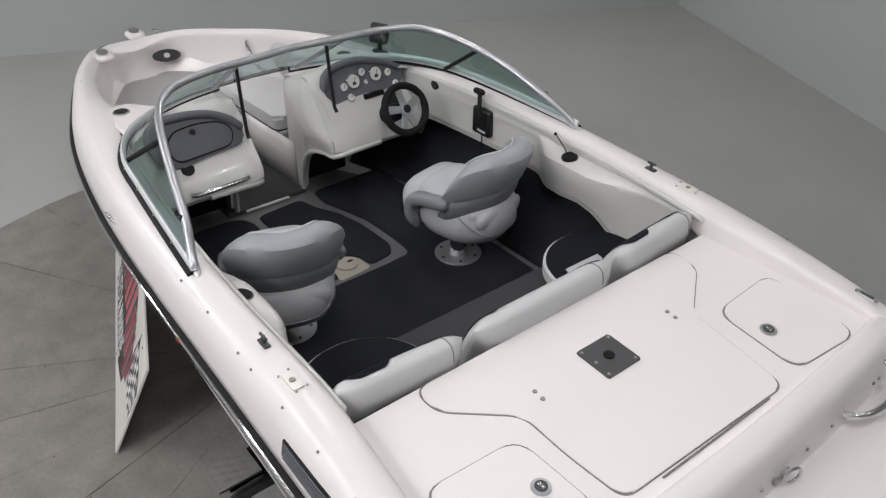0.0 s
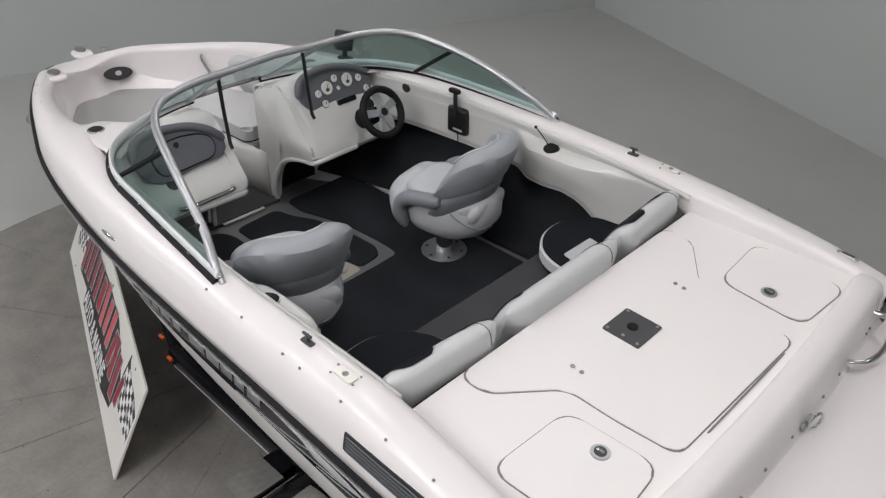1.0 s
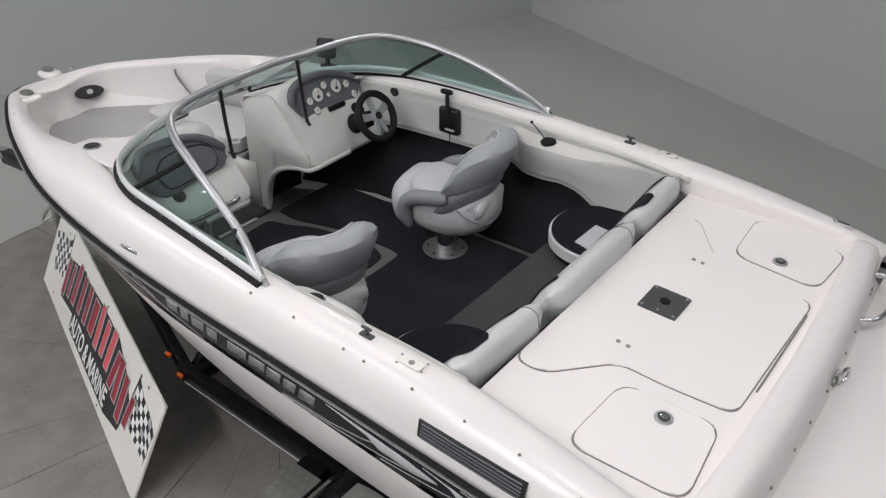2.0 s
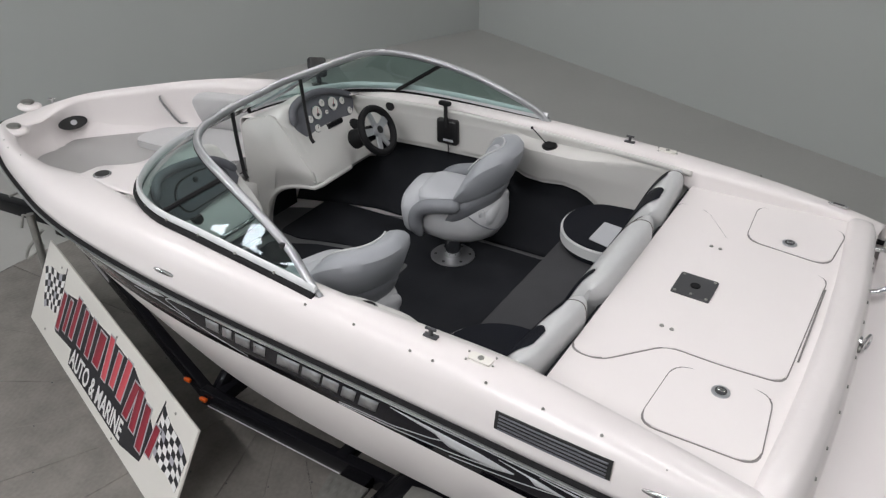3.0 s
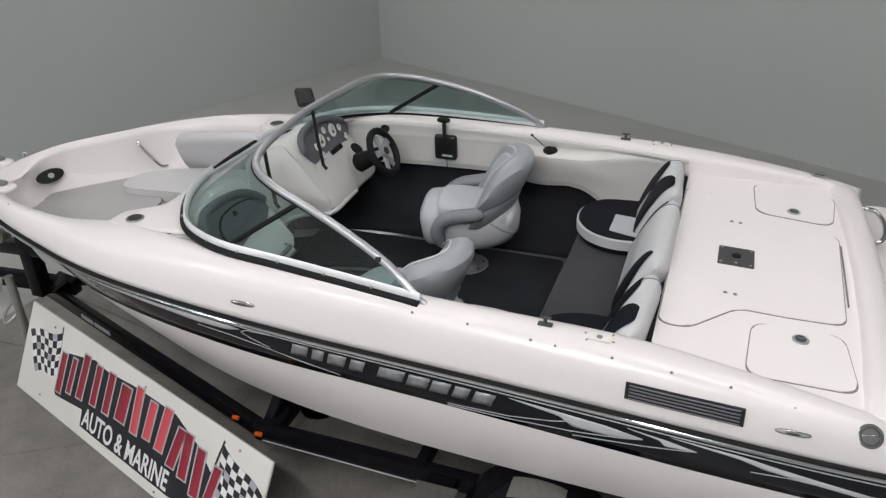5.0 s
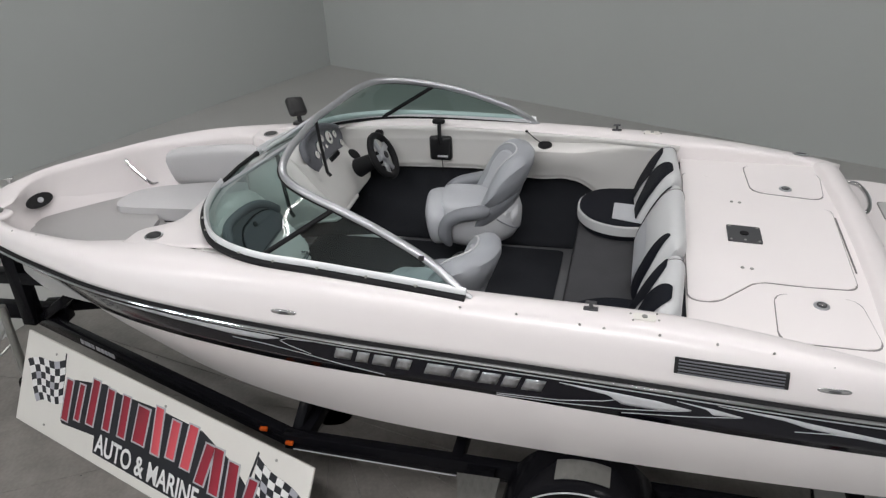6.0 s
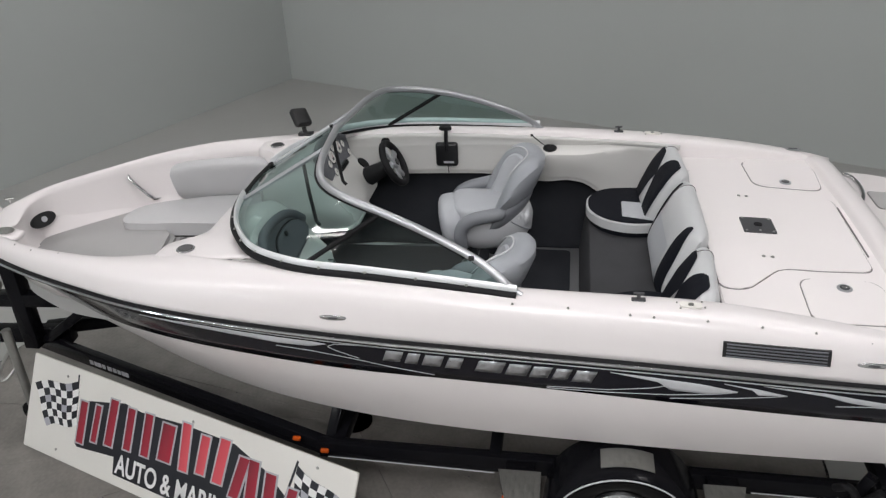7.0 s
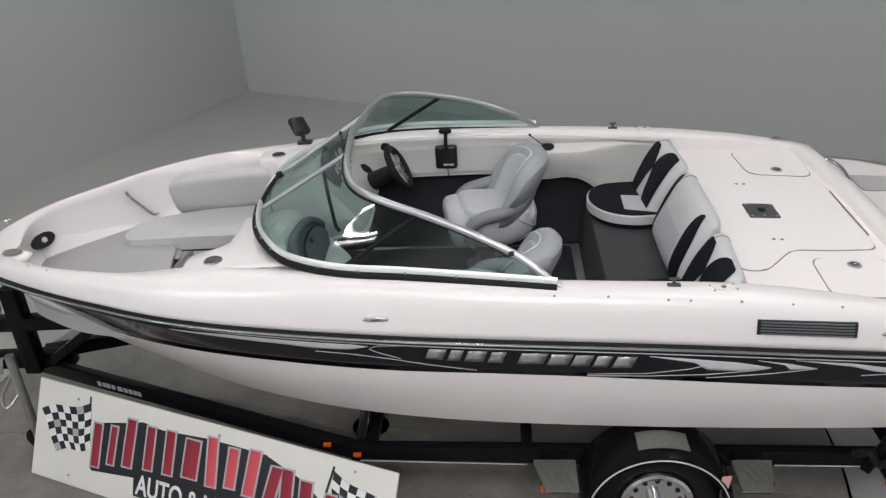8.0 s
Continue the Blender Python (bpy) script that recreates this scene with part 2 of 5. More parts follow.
def disc(r, h, n=28, bevel=0.0, r2=None):
    bm = bmesh.new()
    bmesh.ops.create_cone(bm, cap_ends=True, segments=n, radius1=r, radius2=r if r2 is None else r2, depth=h)
    if bevel:
        es = [e for e in bm.edges if abs(e.verts[0].co.z - e.verts[1].co.z) < 1e-6]
        bmesh.ops.bevel(bm, geom=es, offset=bevel, segments=2, affect="EDGES")
    return bm


def slab(outline, z0, z1, bevel=0.0, seg=2):
    """A flat outline in x and y, made solid between two heights."""
    bm = bmesh.new()
    lo = [bm.verts.new((x, y, z0)) for x, y in outline]
    hi = [bm.verts.new((x, y, z1)) for x, y in outline]
    bm.faces.new(lo[::-1])
    top = bm.faces.new(hi)
    for i in range(len(lo)):
        k = (i + 1) % len(lo)
        bm.faces.new((lo[i], lo[k], hi[k], hi[i]))
    if bevel:
        bmesh.ops.bevel(bm, geom=list(top.edges), offset=bevel, segments=seg, affect="EDGES")
    return bm


def rounded(outline, r, n=5):
    """The outline with its corners rounded."""
    out, m = [], len(outline)
    for i in range(m):
        a, b, c = (np.array(outline[(i + k) % m], float) for k in (-1, 0, 1))
        d1, d2 = np.linalg.norm(a - b), np.linalg.norm(c - b)
        rr = min(r, d1 * 0.48, d2 * 0.48)
        p, q = b + (a - b) / d1 * rr, b + (c - b) / d2 * rr
        for k in range(n + 1):
            t = k / n
            out.append(tuple((1 - t) ** 2 * p + 2 * t * (1 - t) * b + t * t * q))
    return out


def grown(outline, d):
    """The outline moved outwards by d (counter-clockwise outlines)."""
    m, out = len(outline), []
    area = sum(outline[i][0] * outline[(i + 1) % m][1] - outline[(i + 1) % m][0] * outline[i][1] for i in range(m))
    s = 1 if area > 0 else -1
    for i in range(m):
        a, c = np.array(outline[i - 1]), np.array(outline[(i + 1) % m])
        t = (c - a) / max(1e-9, np.linalg.norm(c - a))
        out.append((outline[i][0] + t[1] * d * s, outline[i][1] - t[0] * d * s))
    return out


def pad(sx, sy, sz, e=0.45, n=20, m=12):
    """A stuffed cushion: a box of that size with soft, bulging sides."""
    rings = []
    pw = lambda c, k: math.copysign(abs(c) ** k, c)
    for i in range(m + 1):
        v = -math.pi / 2 + math.pi * i / m
        rings.append([(sx / 2 * pw(math.cos(v), e) * pw(math.cos(u), e), sy / 2 * pw(math.cos(v), e) * pw(math.sin(u), e), sz / 2 * pw(math.sin(v), e))
                      for u in [2 * math.pi * k / n for k in range(n)]])
    return loft(rings, closed=True)


def ball(x, y, z, r, squash=1.0):
    bm = bmesh.new()
    bmesh.ops.create_uvsphere(bm, u_segments=12, v_segments=8, radius=r)
    return moved(bm, Matrix.Translation((x, y, z)) @ Matrix.Diagonal((1, 1, squash, 1)))


# ---------------------------------------------------------------- the room
def wall_between(name, a, b, z0, z1, thick):
    """A wall whose inner face runs from a to b, with its thickness outwards."""
    d = (b - a).normalized()
    out = Vector((d.y, -d.x, 0)) * thick
    ring = [a, b, b + out, a + out]
    bm = loft([[Vector((p.x, p.y, z)) for p in ring] for z in (z0, z1)], closed=True, caps=True)
    return tagged(part(name, bm, WALL, smooth=False), "plain pale grey painted room wall", "wall", kind="structure")


A0, A1, B0, B1 = -6.05, 8.5, -7.5, 6.05
corners = [room(A0, B1), room(A0, B0), room(A1, B0), room(A1, B1)]
for nm, i, k in (("wall_west", 1, 0), ("wall_south", 2, 1), ("wall_east", 3, 2), ("wall_north", 0, 3)):
    wall_between(nm, corners[i], corners[k], -0.1, CEIL + 0.1, 0.15)
tagged(part("ceiling", slab([(p.x, p.y) for p in corners], CEIL, CEIL + 0.12), CEILING, smooth=False), "plain white painted ceiling", "ceiling", kind="structure")
tagged(part("floor", slab([(p.x, p.y) for p in corners], -0.12, -0.012), FLOOR, smooth=False), "pale grey sealed concrete floor", "floor", kind="structure")


def ceiling_light(a, b):
    th = thing("ceiling_light", room(a, b, CEIL), "lit white fluorescent ceiling batten with two tubes", "lamp", "ceiling battens")
    m = Matrix.Translation(room(a, b, 0)) @ pose(0, 0, 0, 0, 0, ROOM_TURN + ASKEW.get((a, b), 0))
    part("frame", moved(box(0, 0, CEIL - 0.02, 2.44, 0.24, 0.04, 0.01), m), CEILING, th)
    for y in (-.085, .085):
        part("tube", moved(tube([(-1.16, y, CEIL - .062), (1.16, y, CEIL - .062)], .018, 10), m), LED, th, "glowing white tube")
    for x in (-1.18, 1.18):
        part("end_cap", moved(box(x, 0, CEIL - .055, .035, .22, .05, .006), m), CEILING, th)


for a, b in LAMP_WATTS:
    ceiling_light(a, b)

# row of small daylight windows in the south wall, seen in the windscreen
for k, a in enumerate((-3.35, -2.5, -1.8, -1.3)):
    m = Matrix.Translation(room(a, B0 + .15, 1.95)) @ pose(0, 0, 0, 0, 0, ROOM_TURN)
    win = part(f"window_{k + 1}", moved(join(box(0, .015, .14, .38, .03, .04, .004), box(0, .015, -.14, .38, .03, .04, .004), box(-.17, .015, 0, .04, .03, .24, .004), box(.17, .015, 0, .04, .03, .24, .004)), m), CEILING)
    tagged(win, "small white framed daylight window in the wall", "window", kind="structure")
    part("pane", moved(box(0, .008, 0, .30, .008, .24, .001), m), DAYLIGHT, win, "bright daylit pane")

# round platform of wedge-shaped plates
platform = thing("turntable", (AXIS.x, AXIS.y, 0), "round grey display platform of wedge-shaped tread plates", "platform")
R_DISC = 2.82
part("rim", moved(disc(R_DISC + 0.02, 0.06, 120), Matrix.Translation((AXIS.x, AXIS.y, -0.042))), TRAILER, platform, "dark rim under the plates")
for k in range(24):
    q0, q1 = radians(15 * k + 0.06 + 1.5), radians(15 * (k + 1) - 0.06 + 1.5)
    lift = 0.0008 * ((k * 7) % 5)
    ring = [(R_DISC * math.cos(q0 + (q1 - q0) * j / 6), R_DISC * math.sin(q0 + (q1 - q0) * j / 6)) for j in range(7)]
    ring += [(0.12 * math.cos(q1), 0.12 * math.sin(q1)), (0.12 * math.cos(q0), 0.12 * math.sin(q0))]
    part("plate", moved(slab(ring, -0.012, 0.0 - lift, 0.0015, 1), Matrix.Translation((AXIS.x, AXIS.y, 0))), PLATFORM, platform, smooth=False)
for k in range(24):
    q = radians(15 * k + 1.5)
    for rr in (0.9, 1.53, 2.3):
        part("bolt", moved(disc(0.005, 0.003, 8, r2=0.004), Matrix.Translation((AXIS.x + rr * math.cos(q + 0.012), AXIS.y + rr * math.sin(q + 0.012), 0.0015))), PLATE, platform)

# ---------------------------------------------------------------- boat: hull and deck
def mid(x):
    """The boat's middle line."""
    return -0.25 * max(0.0, 1.0 - x) ** 2


def blunt(p):
    """The boat's middle line and the fuller helm side of the bow, put on a point of the even-sided form."""
    w = min(1.0, max(0.0, p[1]) / .15) * max(0.0, (.4 - p[0]) / .5) ** 1.3
    return Vector((p[0] - .07 * w, p[1] + mid(p[0]) + .13 * w, p[2]))


def bent(bm):
    for v in bm.verts:
        v.co = blunt(v.co)
    return bm


RAIL = spline([(-.14, 0, 1.36), (-.08, .14, 1.365), (.03, .28, 1.37), (.18, .41, 1.37), (.4, .61, 1.37), (.65, .81, 1.365), (1.13, .98, 1.352), (1.5, 1.05, 1.35), (1.9, 1.11, 1.348),
               (2.3, 1.15, 1.345), (2.7, 1.17, 1.33), (3.2, 1.168, 1.315), (3.7, 1.18, 1.297), (4.05, 1.187, 1.283), (4.5, 1.19, 1.255), (4.85, 1.185, 1.24), (5.0, 1.165, 1.23)], 81)
CHINE = spline([(.16, 0, 1.0), (.22, .05, .96), (.3, .12, .915), (.4, .2, .87), (.55, .29, .82), (.75, .38, .765), (1.18, .56, .70), (1.5, .68, .68), (1.9, .81, .678), (2.3, .91, .69),
                (2.7, .975, .705), (3.2, 1.01, .715), (3.7, 1.035, .72), (4.05, 1.045, .722), (4.5, 1.05, .725), (4.85, 1.05, .73), (5.0, 1.04, .73)], 81)
KEEL = spline([(.17, 0, .98), (.24, 0, .91), (.33, 0, .83), (.46, 0, .74), (.62, 0, .67), (.82, 0, .605), (1.2, 0, .545), (1.5, 0, .52), (1.9, 0, .49), (2.3, 0, .47), (2.7, 0, .455),
               (3.2, 0, .45), (3.7, 0, .45), (4.05, 0, .45), (4.5, 0, .45), (4.85, 0, .45), (5.0, 0, .45)], 81)
INNER = spline([(.10, 0, 1.395), (.10, .10, 1.40), (.125, .18, 1.44), (.2, .27, 1.462), (.386, .44, 1.48), (.566, .565, 1.495), (.9, .67, 1.515), (1.36, .735, 1.54), (1.75, .86, 1.572),
                (2.2, .93, 1.585), (2.7, .97, 1.575), (3.2, .985, 1.553), (3.7, .975, 1.535), (4.05, .965, 1.51), (4.5, 1.0, 1.455), (4.84, 1.02, 1.395), (4.96, 1.0, 1.355)], 81)


def eased(curve, times):
    """The curve with its small waves smoothed out."""
    c = [p.copy() for p in curve]
    for _ in range(times):
        c = [c[0]] + [(c[i - 1] + 2 * c[i] + c[i + 1]) / 4 for i in range(1, len(c) - 1)] + [c[-1]]
    return c


RAIL, CHINE, KEEL, INNER = eased(RAIL, 40), eased(CHINE, 60), eased(KEEL, 60), eased(INNER, 8)


def topside(i, t):
    """A point of the hull's side at station i, t from the rail (0) to the chine (1)."""
    a, b = RAIL[i], CHINE[i]
    p = a + (b - a) * t
    p[1] += 0.035 * math.sin(math.pi * t) * min(1, a[1] / 0.9) - (0.05 * math.sin(math.pi * t) * max(0, 1 - a[0]) if a[0] < 1 else 0)
    return p


def half_section(i):
    pts = [topside(i, t) for t in (0, .06, .14, .25, .37, .5, .62, .74, .86, .95, 1)]
    c, k = CHINE[i], KEEL[i]
    pts.append(c + (k - c) * 0.05 + np.array([0, 0, -0.004]))
    for t in (.2, .4, .4, .62, .62, .82, 1):
        pts.append(c + (k - c) * t)
    return pts


def mirror_ring(half):
    return [(p[0], -p[1], p[2]) for p in half] + [(p[0], p[1], p[2]) for p in half[-2::-1]]


boat = thing("motorboat", (2.4, 0, 0.45), "white open-bow motorboat with black side stripe on a trailer", "boat")
part("hull", bent(loft([mirror_ring(half_section(i)) for i in range(81)], caps=True)), GEL, boat, "glossy white gelcoat hull", angle=30)


DECK_FORM = ((0, .0), (.015, .18), (.035, .40), (.085, .64), (.16, .80), (.27, .92), (.42, .985), (.6, 1.0), (.78, .995), (.91, .965), (.98, .90), (1.0, .80))


def deck_section(i, side):
    o, n = RAIL[i], INNER[i].copy()
    low = n.copy()
    h = n[2] - o[2]
    pts = []
    fore = min(1.0, max(0.0, (1.40 - n[0]) / .12))
    n[:2] += (o[:2] - n[:2]) * (.50 if side > 0 else .12) * min(1.0, max(0.0, (1.36 - n[0]) / .5)) * min(1.0, i / 12) ** 1.5
    roll = min(1.0, max(0.0, (1.4 - n[0]) / .5))
    for f, g in DECK_FORM:
        g -= roll * .42 * max(0.0, (f - .42) / .58) ** 1.6
        pts.append((o[0] + (n[0] - o[0]) * f, side * (o[1] + (n[1] - o[1]) * f), o[2] + h * g))
    aft = min(1.0, max(0.0, (n[0] - 3.90) / .12))
    end = np.array([n[0], n[1], pts[-1][2]])
    foot = np.array([low[0] + .11 * max(0, 1 - i / 14) + .01 * fore, max(0.0, low[1] + .004 - (.045 if side < 0 else .050) * fore - .03 * aft), (n[2] - .05 - .09 * aft) * (1 - fore) + 1.105 * fore])
    for w in (.12, .28, .46, .64, .82, 1.0):
        q = end + (foot - end) * w
        pts.append((q[0] - .065 * fore * math.sin(math.pi * w) * max(0, 1 - i / 16), side * (q[1] + .022 * fore * math.sin(math.pi * w)), q[2]))
    return pts


rings = [deck_section(i, -1) for i in range(80, 0, -1)] + [deck_section(i, 1) for i in range(0, 81)]
part("deck", bent(loft(rings)), GEL, boat, "glossy white rounded gunwale and foredeck", solid=0.006, angle=50)

rail_path = [(p[0], -p[1] - 0.004, p[2] - 0.004) for p in RAIL[:0:-1]] + [(p[0], p[1] + 0.004, p[2] - 0.004) for p in RAIL]
rub = part("rub_rail", bent(tube(rail_path, 0.019, 8)), RUBBER, boat, "black rubber rub rail with a bright insert")
ins = [(p[0] - 0.006 if i < 4 else p[0], -p[1] - 0.021, p[2] - 0.002) for i, p in reversed(list(enumerate(RAIL)))][:-1] + [(p[0], p[1] + 0.021, p[2] - 0.002) for p in RAIL]
part("insert", bent(tube(ins, 0.0075, 8)), CHROME, rub, "bright steel insert")

RX = np.array([p[0] for p in RAIL])


def on_side(x, z, off, side=-1):
    """The place on the hull's side at x and height z, off metres proud of it."""
    s = np.interp(x, RX, np.arange(81))
    i = min(int(s), 79)
    w = s - i
    zr, zc = RAIL[i][2] * (1 - w) + RAIL[i + 1][2] * w, CHINE[i][2] * (1 - w) + CHINE[i + 1][2] * w
    t = (zr - z) / (zr - zc)
    p = topside(i, t) * (1 - w) + topside(i + 1, t) * w
    return blunt((p[0], side * (p[1] + off), p[2]))


def stripe_low(x):
    return float(np.interp(x, [-.14, 0, .15, .3, .52, .93, 1.14, 1.48, 1.8, 2.37, 2.78, 3.17, 3.67, 4.19, 4.58, 5.0], [1.0, .96, .935, .94, .99, 1.08, 1.10, 1.114, 1.122, 1.124, 1.131, 1.124, 1.102, 1.076, 1.06, 1.04]))


def rail_z(x):
    return float(np.interp(x, RX, [p[2] for p in RAIL]))


def side_patch(xs, top, low, off, side):
    """A thin sheet on the hull's side between two height curves."""
    rows = []
    for x in xs:
        a, b = top(x), low(x)
        rows.append([on_side(x, a + (b - a) * k / 4, off, side) for k in range(5)])
    return loft(rows)


xs = list(np.linspace(-.10, 4.98, 90))
for side in (-1, 1):
    st = part("side_stripe", side_patch(xs if side < 0 else xs[8:], lambda x: rail_z(x) - 0.012, stripe_low, 0.0025, side), BLACK, boat, "glossy black side stripe", solid=0.001)
    part("pinstripe", side_patch(list(np.linspace(.5, 4.98, 70)), lambda x: rail_z(x) - 0.037, lambda x: rail_z(x) - 0.043, 0.004, side), SILVER, st, "thin silver pinstripe", solid=0.001)
    for top, low in (([(1.25, 1.282), (1.57, 1.298), (2.02, 1.293), (2.20, 1.292), (2.265, 1.284)], [(1.25, 1.280), (1.55, 1.274), (1.84, 1.264), (2.0, 1.252), (2.18, 1.258), (2.265, 1.283)]),
                     ([(3.54, 1.249), (3.70, 1.236), (3.93, 1.214), (4.072, 1.187)], [(3.54, 1.246), (3.74, 1.212), (3.80, 1.170), (3.95, 1.164), (4.072, 1.185)]),
                     ([(4.01, 1.227), (4.153, 1.207), (4.271, 1.181)], [(4.01, 1.225), (4.13, 1.200), (4.155, 1.174), (4.271, 1.179)]),
                     ([(4.17, 1.227), (4.425, 1.207), (4.567, 1.183), (4.97, 1.12)], [(4.17, 1.225), (4.425, 1.190), (4.515, 1.163), (4.97, 1.10)])):
        hi = lambda x, c=top: float(np.interp(x, [p[0] for p in c], [p[1] for p in c]))
        lo = lambda x, c=low: float(np.interp(x, [p[0] for p in c], [p[1] for p in c]))
        part("streak", side_patch(list(np.linspace(top[0][0], top[-1][0], 30)), hi, lo, 0.005, side), SILVER, st, "silver pointed streak", solid=0.001)
    for line in ([(2.0, 1.231), (2.18, 1.226), (2.37, 1.206), (2.54, 1.178), (2.76, 1.150)], [(2.27, 1.272), (2.305, 1.290), (2.43, 1.297)], [(2.265, 1.268), (2.305, 1.246), (2.41, 1.212)],
                 [(3.27, 1.128), (3.54, 1.130), (3.80, 1.143), (3.99, 1.166), (4.07, 1.183)], [(3.27, 1.138), (3.54, 1.146), (3.72, 1.175), (3.785, 1.195)], [(3.80, 1.122), (4.07, 1.149), (4.27, 1.179)], [(4.47, 1.138), (4.60, 1.146), (4.97, 1.125)]):
        hi = lambda x, c=line: float(np.interp(x, [p[0] for p in c], [p[1] for p in c])) + .0022
        lo = lambda x, c=line: float(np.interp(x, [p[0] for p in c], [p[1] for p in c])) - .0022
        part("outline", side_patch(list(np.linspace(line[0][0], line[-1][0], 24)), hi, lo, 0.005, side), SILVER, st, solid=0.001)
    # nameplate as plain silver blocks
    x = 2.535
    for wd, gap in ((.085, .022), (.06, .022), (.09, .022), (.07, .07), (.125, .016), (.10, .012), (.085, .018), (.07, .022), (.09, 0)):
        wd, gap = wd * .96, gap * .96
        z = 1.248 - (x - 2.535) * 0.042
        sl = 0.012
        rows = []
        for u in (0, .5, 1):
            xx = x + wd * u
            rows.append([on_side(xx + sl * (1 - 2 * k / 3), z + 0.032 - 0.064 * k / 3, 0.006, side) for k in range(4)])
        part("letter_block", loft(rows), LETTER, st, solid=0.002)
        x += wd + gap

# ---------------------------------------------------------------- boat: rear deck, transom, swim platform
def rear_z(x):
    return 1.402 - (x - 4.04) * 0.045


def sheared(bm):
    for v in bm.verts:
        v.co.z += rear_z(v.co.x)
    return bm


rear = part("rear_deck", sheared(slab([(4.04, -1.0), (4.86, -1.03), (4.86, 1.03), (4.04, 1.0)], -0.05, 0.0, 0.006)), NONSKID, boat, "flat white rear deck with hatches")
c_hatch = rounded([(4.045, -.69), (4.17, -.69), (4.36, -.462), (4.56, -.462), (4.797, -.44), (4.818, .40), (4.56, .437), (4.37, .462), (4.19, .722), (4.045, .735)], 0.055)
p_hatch = rounded([(4.40, -.93), (4.42, -.545), (4.78, -.525), (4.812, -.91)], 0.075)
s_hatch = rounded([(4.40, .935), (4.42, .545), (4.80, .515), (4.83, .89)], 0.075)
for outline, nm in ((c_hatch, "engine_hatch"), (p_hatch, "locker_hatch"), (s_hatch, "locker_hatch")):
    part("seam", sheared(slab(grown(outline, 0.002), -0.01, 0.0022)), SEAM, rear, "dark seam round a hatch", smooth=False)
    part(nm, sheared(slab(grown(outline, -0.0025), -0.01, 0.0058, 0.004, 2)), NONSKID, rear, "flush white hatch lid")
part("hinge", sheared(beam((4.815, -.28, .004), (4.8215, .30, .004), .007, .005, .001)), SEAM, rear, "long steel piano hinge")
for y in (-.619, .615):
    pull = part("pull", sheared(moved(disc(0.034, 0.008, 24, 0.002), Matrix.Translation((4.61, y, 0.008)))), ALU, rear, "round satin steel flush pull")
    part("recess", sheared(moved(disc(0.022, 0.006, 20, 0.001), Matrix.Translation((4.61, y, 0.0125)))), PLATE, pull)
    part("tab", sheared(moved(box(4.61, y, 0.016, .03, .014, .005, .002), Matrix())), CHROME, pull)
base = part("socket_plate", sheared(slab(rounded([(4.255, -.095), (4.42, -.095), (4.42, .08), (4.255, .08)], .008), .005, .013, .002)), PLATE, rear, "square dark grey pole socket plate")
part("socket", sheared(moved(disc(0.022, 0.006, 20, 0.001), Matrix.Translation((4.338, -.006, .015)))), RUBBER, base)
for x, y in ((4.27, -.08), (4.27, .065), (4.405, -.08), (4.405, .065), (4.338, -.075)):
    part("screw", sheared(moved(disc(0.007, 0.004, 10, r2=.005), Matrix.Translation((x, y, .015)))), GALV, base)
for x, y in ((4.303, .378), (4.345, .376), (4.303, -.352), (4.345, -.354)):
    part("screw_cap", sheared(moved(disc(0.010, 0.005, 12, r2=.008), Matrix.Translation((x, y, .0075)))), GALV, rear)

prof = [(4.835, 1.350), (4.850, 1.364), (4.862, 1.390), (4.874, 1.409), (4.890, 1.418), (4.92, 1.421), (4.95, 1.417), (4.975, 1.405), (4.989, 1.378), (4.996, 1.32), (5.002, 1.26), (5.015, 1.235), (5.035, 1.222), (5.07, 1.215)]
ys = [-1.12, -1.10, -1.07, -1.03, -.98, -.9, -.7, -.4, 0, .4, .7, .9, .98, 1.03, 1.07, 1.10, 1.12]
drop = [.14, .085, .045, .02, .006, 0, 0, 0, 0, 0, 0, 0, .006, .02, .045, .085, .14]
transom = part("transom", loft([[(x - .042 * y * y - .25 * d, y, z - .008 - d * (1 if z > 1.2 else .1)) for x, z in prof] for y, d in zip(ys, drop)]), GEL, boat, "white moulded stern ridge and transom", solid=0.008)
swim_o = [(4.99, -1.165), (5.14, -1.165), (5.30, -1.12), (5.47, -.99), (5.60, -.78), (5.66, -.5), (5.68, 0), (5.66, .5), (5.60, .78), (5.47, .99), (5.30, 1.12), (5.14, 1.165), (4.99, 1.165)]
swim = part("swim_platform", slab(rounded(swim_o, .06, 4), 1.13, 1.228, .022, 4), GEL, boat, "white swim platform behind the transom")
pad_o = rounded([(5.16, .60), (5.50, .60), (5.48, .70), (5.40, .82), (5.16, .86)], .04, 5)
part("seam", slab(grown(pad_o, .004), 1.222, 1.2295), SEAM, swim, "dark seam round the pad", smooth=False)
part("foot_pad", slab(grown(pad_o, -.003), 1.224, 1.232, .003, 2), PADGREY, swim, "pale grey non-slip foot pad")
for y in (-.75, -.58, -.36, -.19, .02, .30, .47, .80, .845):
    part("screw", moved(disc(0.008, 0.006, 10, r2=.006), Matrix.Translation((5.004 - .042 * y * y, y, 1.265)) @ pose(0, 0, 0, 0, 82, 0)), GALV, transom)
eye = part("ski_eye", moved(disc(0.026, 0.012, 20, .003), Matrix.Translation((5.008, .155, 1.255)) @ pose(0, 0, 0, 0, 84, 0)), CHROME, transom, "chrome tow eye")
part("ring", tube([(5.03 + .018 * math.cos(q) * .6, .155 + .034 * math.cos(q), 1.262 + .034 * math.sin(q)) for q in np.linspace(0, 2 * math.pi, 18)[:-1]], .0065, 8, loop=True), CHROME, eye)
